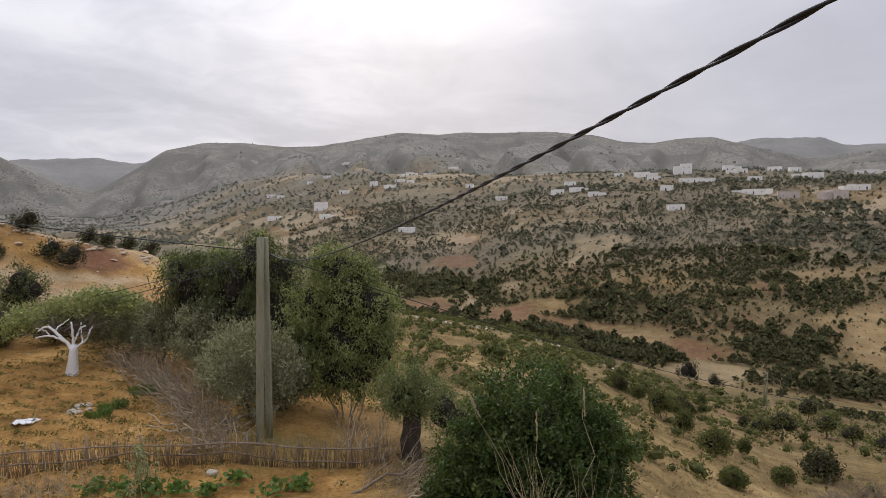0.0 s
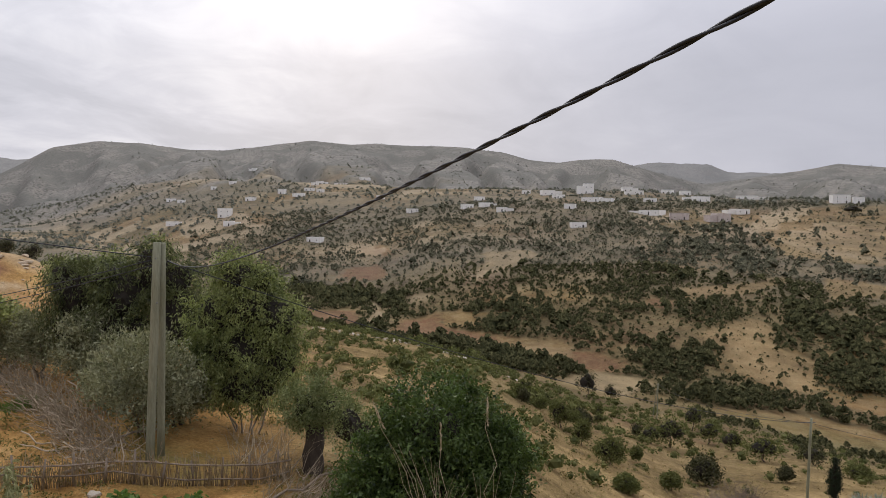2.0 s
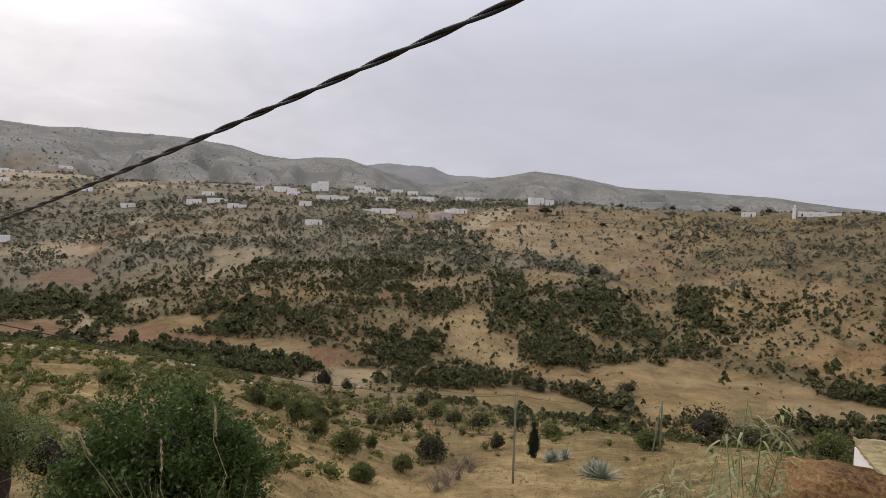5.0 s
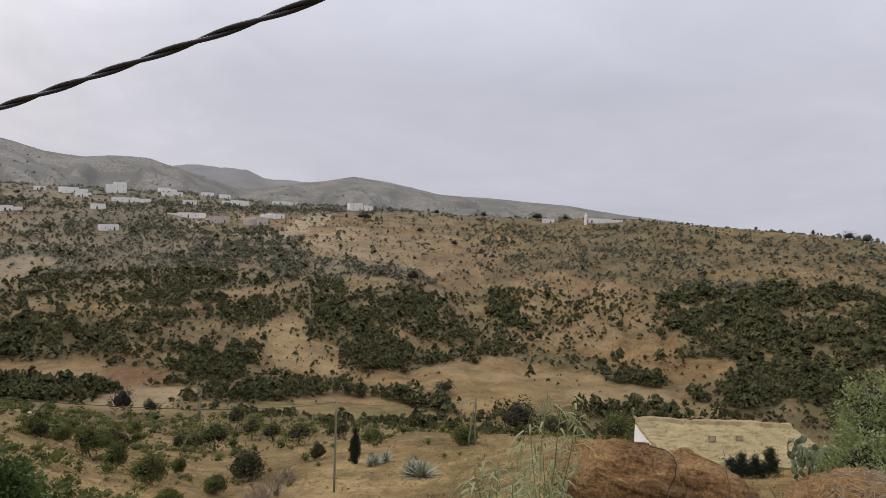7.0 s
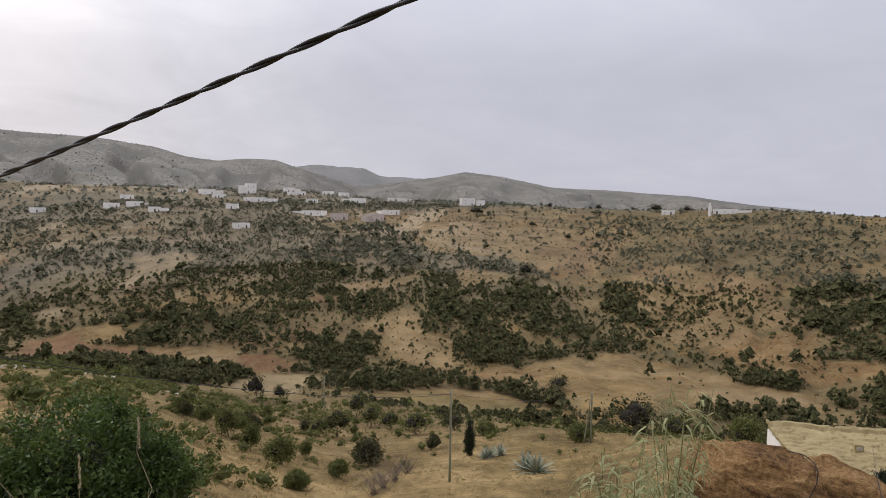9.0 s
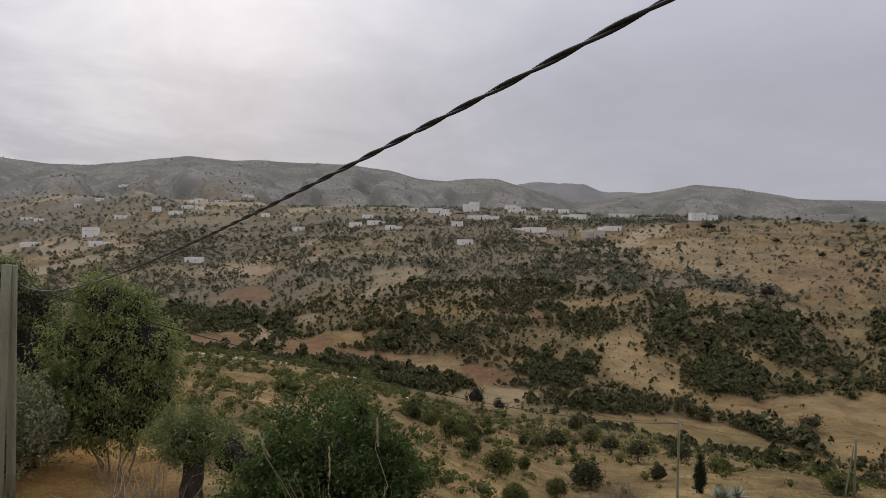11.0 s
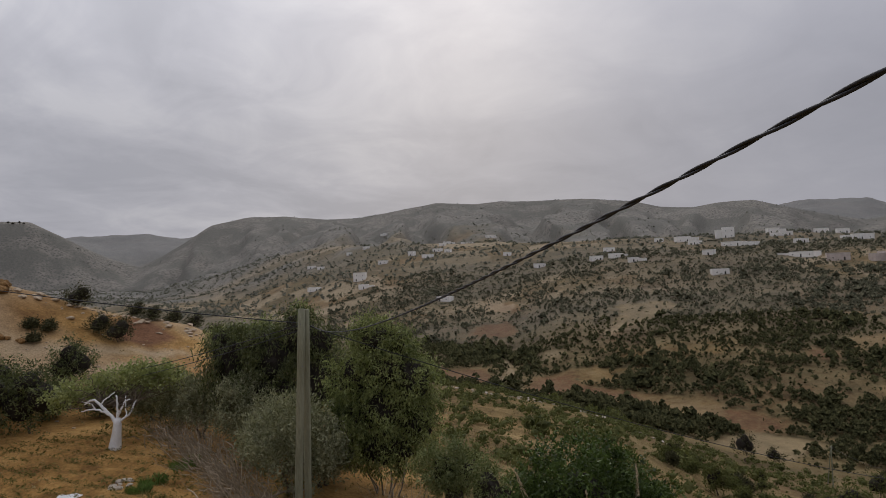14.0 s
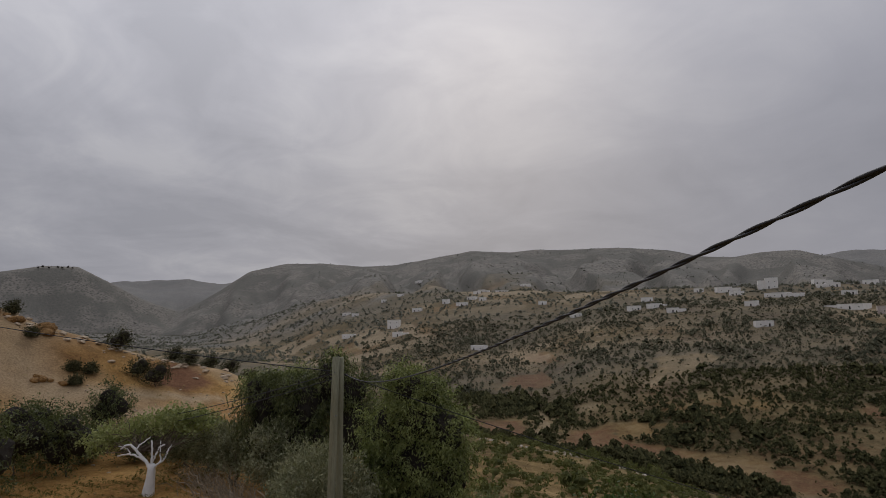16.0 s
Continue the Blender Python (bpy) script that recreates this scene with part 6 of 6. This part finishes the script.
def ochre_house():
    t = thing("ochre_house", (38.75, 10.59, -10.2), "low whitewashed house with an uneven ochre earth roof", "house", turn=-51)
    bm = rounded_box(9.65, 6.9, 4.7, 0.06)
    bmesh.ops.translate(bm, vec=(0, -0.5, 0), verts=bm.verts)
    part("wall", bm, M_WALL, t)
    bm = bmesh.new()
    bmesh.ops.create_grid(bm, x_segments=70, y_segments=46, size=0.5)
    for v in bm.verts:
        x, y = v.co.x * 9.8, v.co.y * 7.05 - 0.5
        v.co = Vector((x, y, 4.90 + 0.09 * noise.noise(Vector((x * 0.5, y * 0.8, 2.0))) + 0.06 * noise.noise(Vector((x * 1.7, y * 1.7, 5.0))) - 0.12 * max(0.0, 0.12 - abs(noise.noise(Vector((x * 0.55, y * 1.5, 9.0))))) / 0.12 + 0.03 * noise.noise(Vector((x * 5, y * 5, 1.0))) + (0.16 if y > 2.7 else 0) + 0.1 * max(0, y) / 3))
    bmesh.ops.solidify(bm, geom=bm.faces[:], thickness=0.16)
    part("roof", bm, M_OCHRE, t, "uneven ochre earth roof")
    for x, y in ((-1.3, -0.4), (0.4, -0.1)):
        bm = rounded_box(0.42, 0.3, 0.45, 0.03, 4.8)
        bmesh.ops.translate(bm, vec=(x, y, 0), verts=bm.verts)
        vent = part("vent", bm, M_OCHRE, t, "small roof vent with a grey plate in shade colour")
        # flat grey plate whose colour stands for the shade in the vent
        bm = rounded_box(0.3, 0.04, 0.2, 0, 4.98)
        bmesh.ops.translate(bm, vec=(x, y - 0.152, 0), verts=bm.verts)
        part("opening", bm, M_ROOF, vent)


ochre_house()


# ---- round the ochre house -------------------------------------------------------------------------
def prickly_pear(place, seed):
    """Flat oval pads growing out of one another."""
    rng = np.random.default_rng(seed)
    t = thing("prickly_pear", place, "grey-green prickly pear cactus with flat oval pads", "cactus", "prickly pears")
    o, f = ball(2)
    joints = [(Vector((rng.normal() * 0.5, rng.normal() * 0.4, 0.0)), 0) for k in range(7)]
    while joints:
        base, level = joints.pop()
        L = rng.uniform(0.34, 0.46)
        up = Vector((rng.normal() * 0.45, rng.normal() * 0.35, 1)).normalized()
        m = up.to_track_quat("Z", "Y").to_matrix().to_4x4() @ Matrix.Rotation(rng.random() * 6.3, 4, "Z")
        v = np.array([tuple(base + m @ Vector((p[0] * L * 0.33, p[1] * L * 0.075, p[2] * L * 0.5 + L * 0.45))) for p in o])
        part("pad", mesh_data("pad", v, f, M_CACTUS, True), M_CACTUS, t)
        if level < 4:
            for k in range(2 if rng.random() < 0.45 else 1):
                joints.append((base + up * L * 0.88, level + 1))


M_CACTUS = plain_material("cactus_flesh", (0.12, 0.15, 0.08), (0.27, 0.29, 0.18), 3.0, 0.8, spec=0.1)
for b, r, seed in ((81.0, 30.5, 501), (82.0, 29.5, 502), (80.7, 32.0, 503)):
    prickly_pear(spot(b, r, -0.05), seed)
for k, (b, r, h) in enumerate([(74.8, 36.0, 1.0), (75.6, 35.4, 1.3), (76.6, 35.0, 1.1), (77.7, 35.0, 1.55), (74.2, 36.4, 0.8)]):
    tree("fir_sapling", spot(b, r), "young dark green spiky shrub before the house", "bush", [(0, 0, h * 0.9)], [(0, 0, h * (0.25 + 0.16 * q), 0.5 * (1 - 0.17 * q), 0.5 * (1 - 0.17 * q), 0.16) for q in range(5)], 120, 20, (0.13, 0.035), 0.09, M_CYPRESS, M_BARK, 510 + k, "dark saplings", 0.03, 0, 0.5, heart=0.4)
tree("broom_bush", spot(65.8, 43.5), "yellowish green bush at the house corner", "bush", [(0, 0, 0.8)], [(0, 0, 0.9, 1.0, 0.9, 0.9), (0.5, 0, 0.6, 0.8, 0.8, 0.6), (-0.5, 0, 0.6, 0.8, 0.8, 0.6)], 110, 50, (0.14, 0.05), 0.16, M_BROOM, M_BARK, 520, "", 0.05)


def dead_shrub(place, n, h, seed, label):
    rng = np.random.default_rng(seed)
    t = thing("dead_shrub", place, label, "shrub", "leafless shrubs")
    pieces = []
    for k in range(n):
        e = np.array([rng.normal() * 0.45 * h, rng.normal() * 0.4 * h, h * rng.uniform(0.6, 1.0)])
        pieces.append(limb(rng, (rng.normal() * 0.08, rng.normal() * 0.08, -0.1), e, 0.02, 0.006, 0.09, 7, 5))
        for q in range(4):
            s0 = e * rng.uniform(0.4, 0.95)
            pieces.append(limb(rng, s0, s0 + rng.normal(size=3) * 0.25 * h + np.array([0, 0, 0.12 * h]), 0.008, 0.003, 0.08, 5, 4))
    v, f = join(pieces)
    part("twigwork", mesh_data("twigwork", v, f, M_DEADWOOD), M_DEADWOOD, t)["kind"] = "stuff"


M_DEADWOOD = plain_material("grey_twigs", (0.10, 0.075, 0.055), (0.26, 0.21, 0.165), 6.0, 0.9, 0.003)
dead_shrub(spot(77.6, 10.2), 6, 2.1, 531, "leafless grey shrub beside the boulders")
for k, (b, r, h) in enumerate([(34.5, 47, 1.8), (32.6, 43, 1.7), (33.5, 45, 1.4), (35.6, 50, 1.3)]):
    dead_shrub(spot(b, r), 26, h, 540 + k, "leafless brownish shrub on the dry slope")


def straw_mound():
    """Dry grass hanging over the earthy boulder."""
    rng = np.random.default_rng(551)
    top = Vector((12.0 * math.sin(radians(85)), 12.0 * math.cos(radians(85)), 3.1))
    t = thing("straw_tangle", top, "tangle of dry straw lying over the boulder", "grass")
    n = 900
    a = rng.random(n) * 6.283
    q = np.sqrt(rng.random(n))
    c = np.stack([np.cos(a) * q * 1.25, np.sin(a) * q * 1.25, 0.10 - 0.75 * q ** 2.2], -1)
    ax = unit(rng, n) * [1, 1, 0.35] + np.stack([np.cos(a), np.sin(a), -q], -1) * 0.6
    ax /= np.linalg.norm(ax, axis=1)[:, None]
    v, f = blades(rng, c, ax, 0.42, 0.012)
    part("straw", mesh_data("straw", v, f, M_STRAW), M_STRAW, t)["kind"] = "stuff"


straw_mound()


def stone_edge():
    """Pale stones along the brow of the near slope."""
    rng = np.random.default_rng(561)
    o, f0 = ball(1)
    pieces = []
    for k in range(170):
        b = rng.uniform(-3.5, 19)
        r = float(brow_r(b)) * (0.985 + 0.012 * rng.normal())
        s = rng.uniform(0.12, 0.32) * rng.uniform(0.6, 1.2)
        p = np.array(tuple(spot(b, r, s * 0.25)))
        pieces.append((p + o * [s * 1.3, s, s * 0.6] * (0.75 + 0.4 * rng.random((len(o), 1))), f0))
    v, f = join(pieces)
    tagged(new("edge_stones", mesh_data("edge_stones", v, f, M_STONE)), "pale stones strung along the brow of the slope", "stones", kind="stuff")


stone_edge()


M_KNOLL_STONE = plain_material("ochre_stone", (0.36, 0.27, 0.18), (0.60, 0.50, 0.37), 3.0, 0.95, 0.02)


def knoll_stones():
    """Pale ledge stones and rubble on the bare knoll."""
    rng = np.random.default_rng(571)
    o, f0 = ball(1)
    pieces = []
    for k in range(150):
        ledge = k < 90
        b = rng.uniform(-42, -22)
        r = (51.5 if ledge else 44) + rng.normal() * (1.0 if ledge else 4.5)
        s = rng.uniform(0.08, 0.27) * (1.0 if ledge else 0.4)
        p = np.array(tuple(spot(b, r, s * 0.15)))
        pieces.append((p + o * [s * 1.5, s * 1.1, s * 0.55] * (0.7 + 0.5 * rng.random((len(o), 1))), f0))
    v, f = join(pieces)
    tagged(new("knoll_stones", mesh_data("knoll_stones", v, f, M_KNOLL_STONE)), "pale ledge stones and rubble on the bare knoll", "stones", kind="stuff")


knoll_stones()


def rock_heaps():
    """Brown broken rocks on the knoll."""
    rng = np.random.default_rng(581)
    for b, r, n, big in ((-39.1, 51.2, 9, 0.5), (-38.7, 46.3, 8, 0.32), (-42.0, 51.0, 4, 0.45)):
        for k in range(n):
            stone("knoll_rock", spot(b + rng.normal() * 0.6, r + rng.normal() * 0.4), big * rng.uniform(0.5, 1.1), M_ROCK, 600 + 20 * int(-b) + k, "broken reddish-brown rock on the bare knoll", "knoll rocks")


rock_heaps()


def slack_cable():
    """The slack black cable that hangs over the boulder, given the dark bark material."""
    pts = [air(68.6, -18.4, 10.7), air(69.8, -18.5, 10.35), air(70.5, -18.9, 10.05), air(70.8, -19.5, 9.85), air(70.75, -20.4, 9.75), air(70.3, -21.5, 9.7), air(69.8, -24.0, 9.65), spot(69.5, 9.6)]
    fine = []
    for k in range(len(pts) - 1):
        fine += [pts[k].lerp(pts[k + 1], q / 4) for q in range(4)]
    fine.append(pts[-1])
    t = thing("boulder_cable", pts[0], "slack black cable hanging over the boulder, in bark colour", "stem")
    v, f = tube([p - pts[0] for p in fine], [0.008] * len(fine), 6)
    part("wood", mesh_data("wood", v, f, M_BARK_BLACK, True), M_BARK_BLACK, t)


slack_cable()
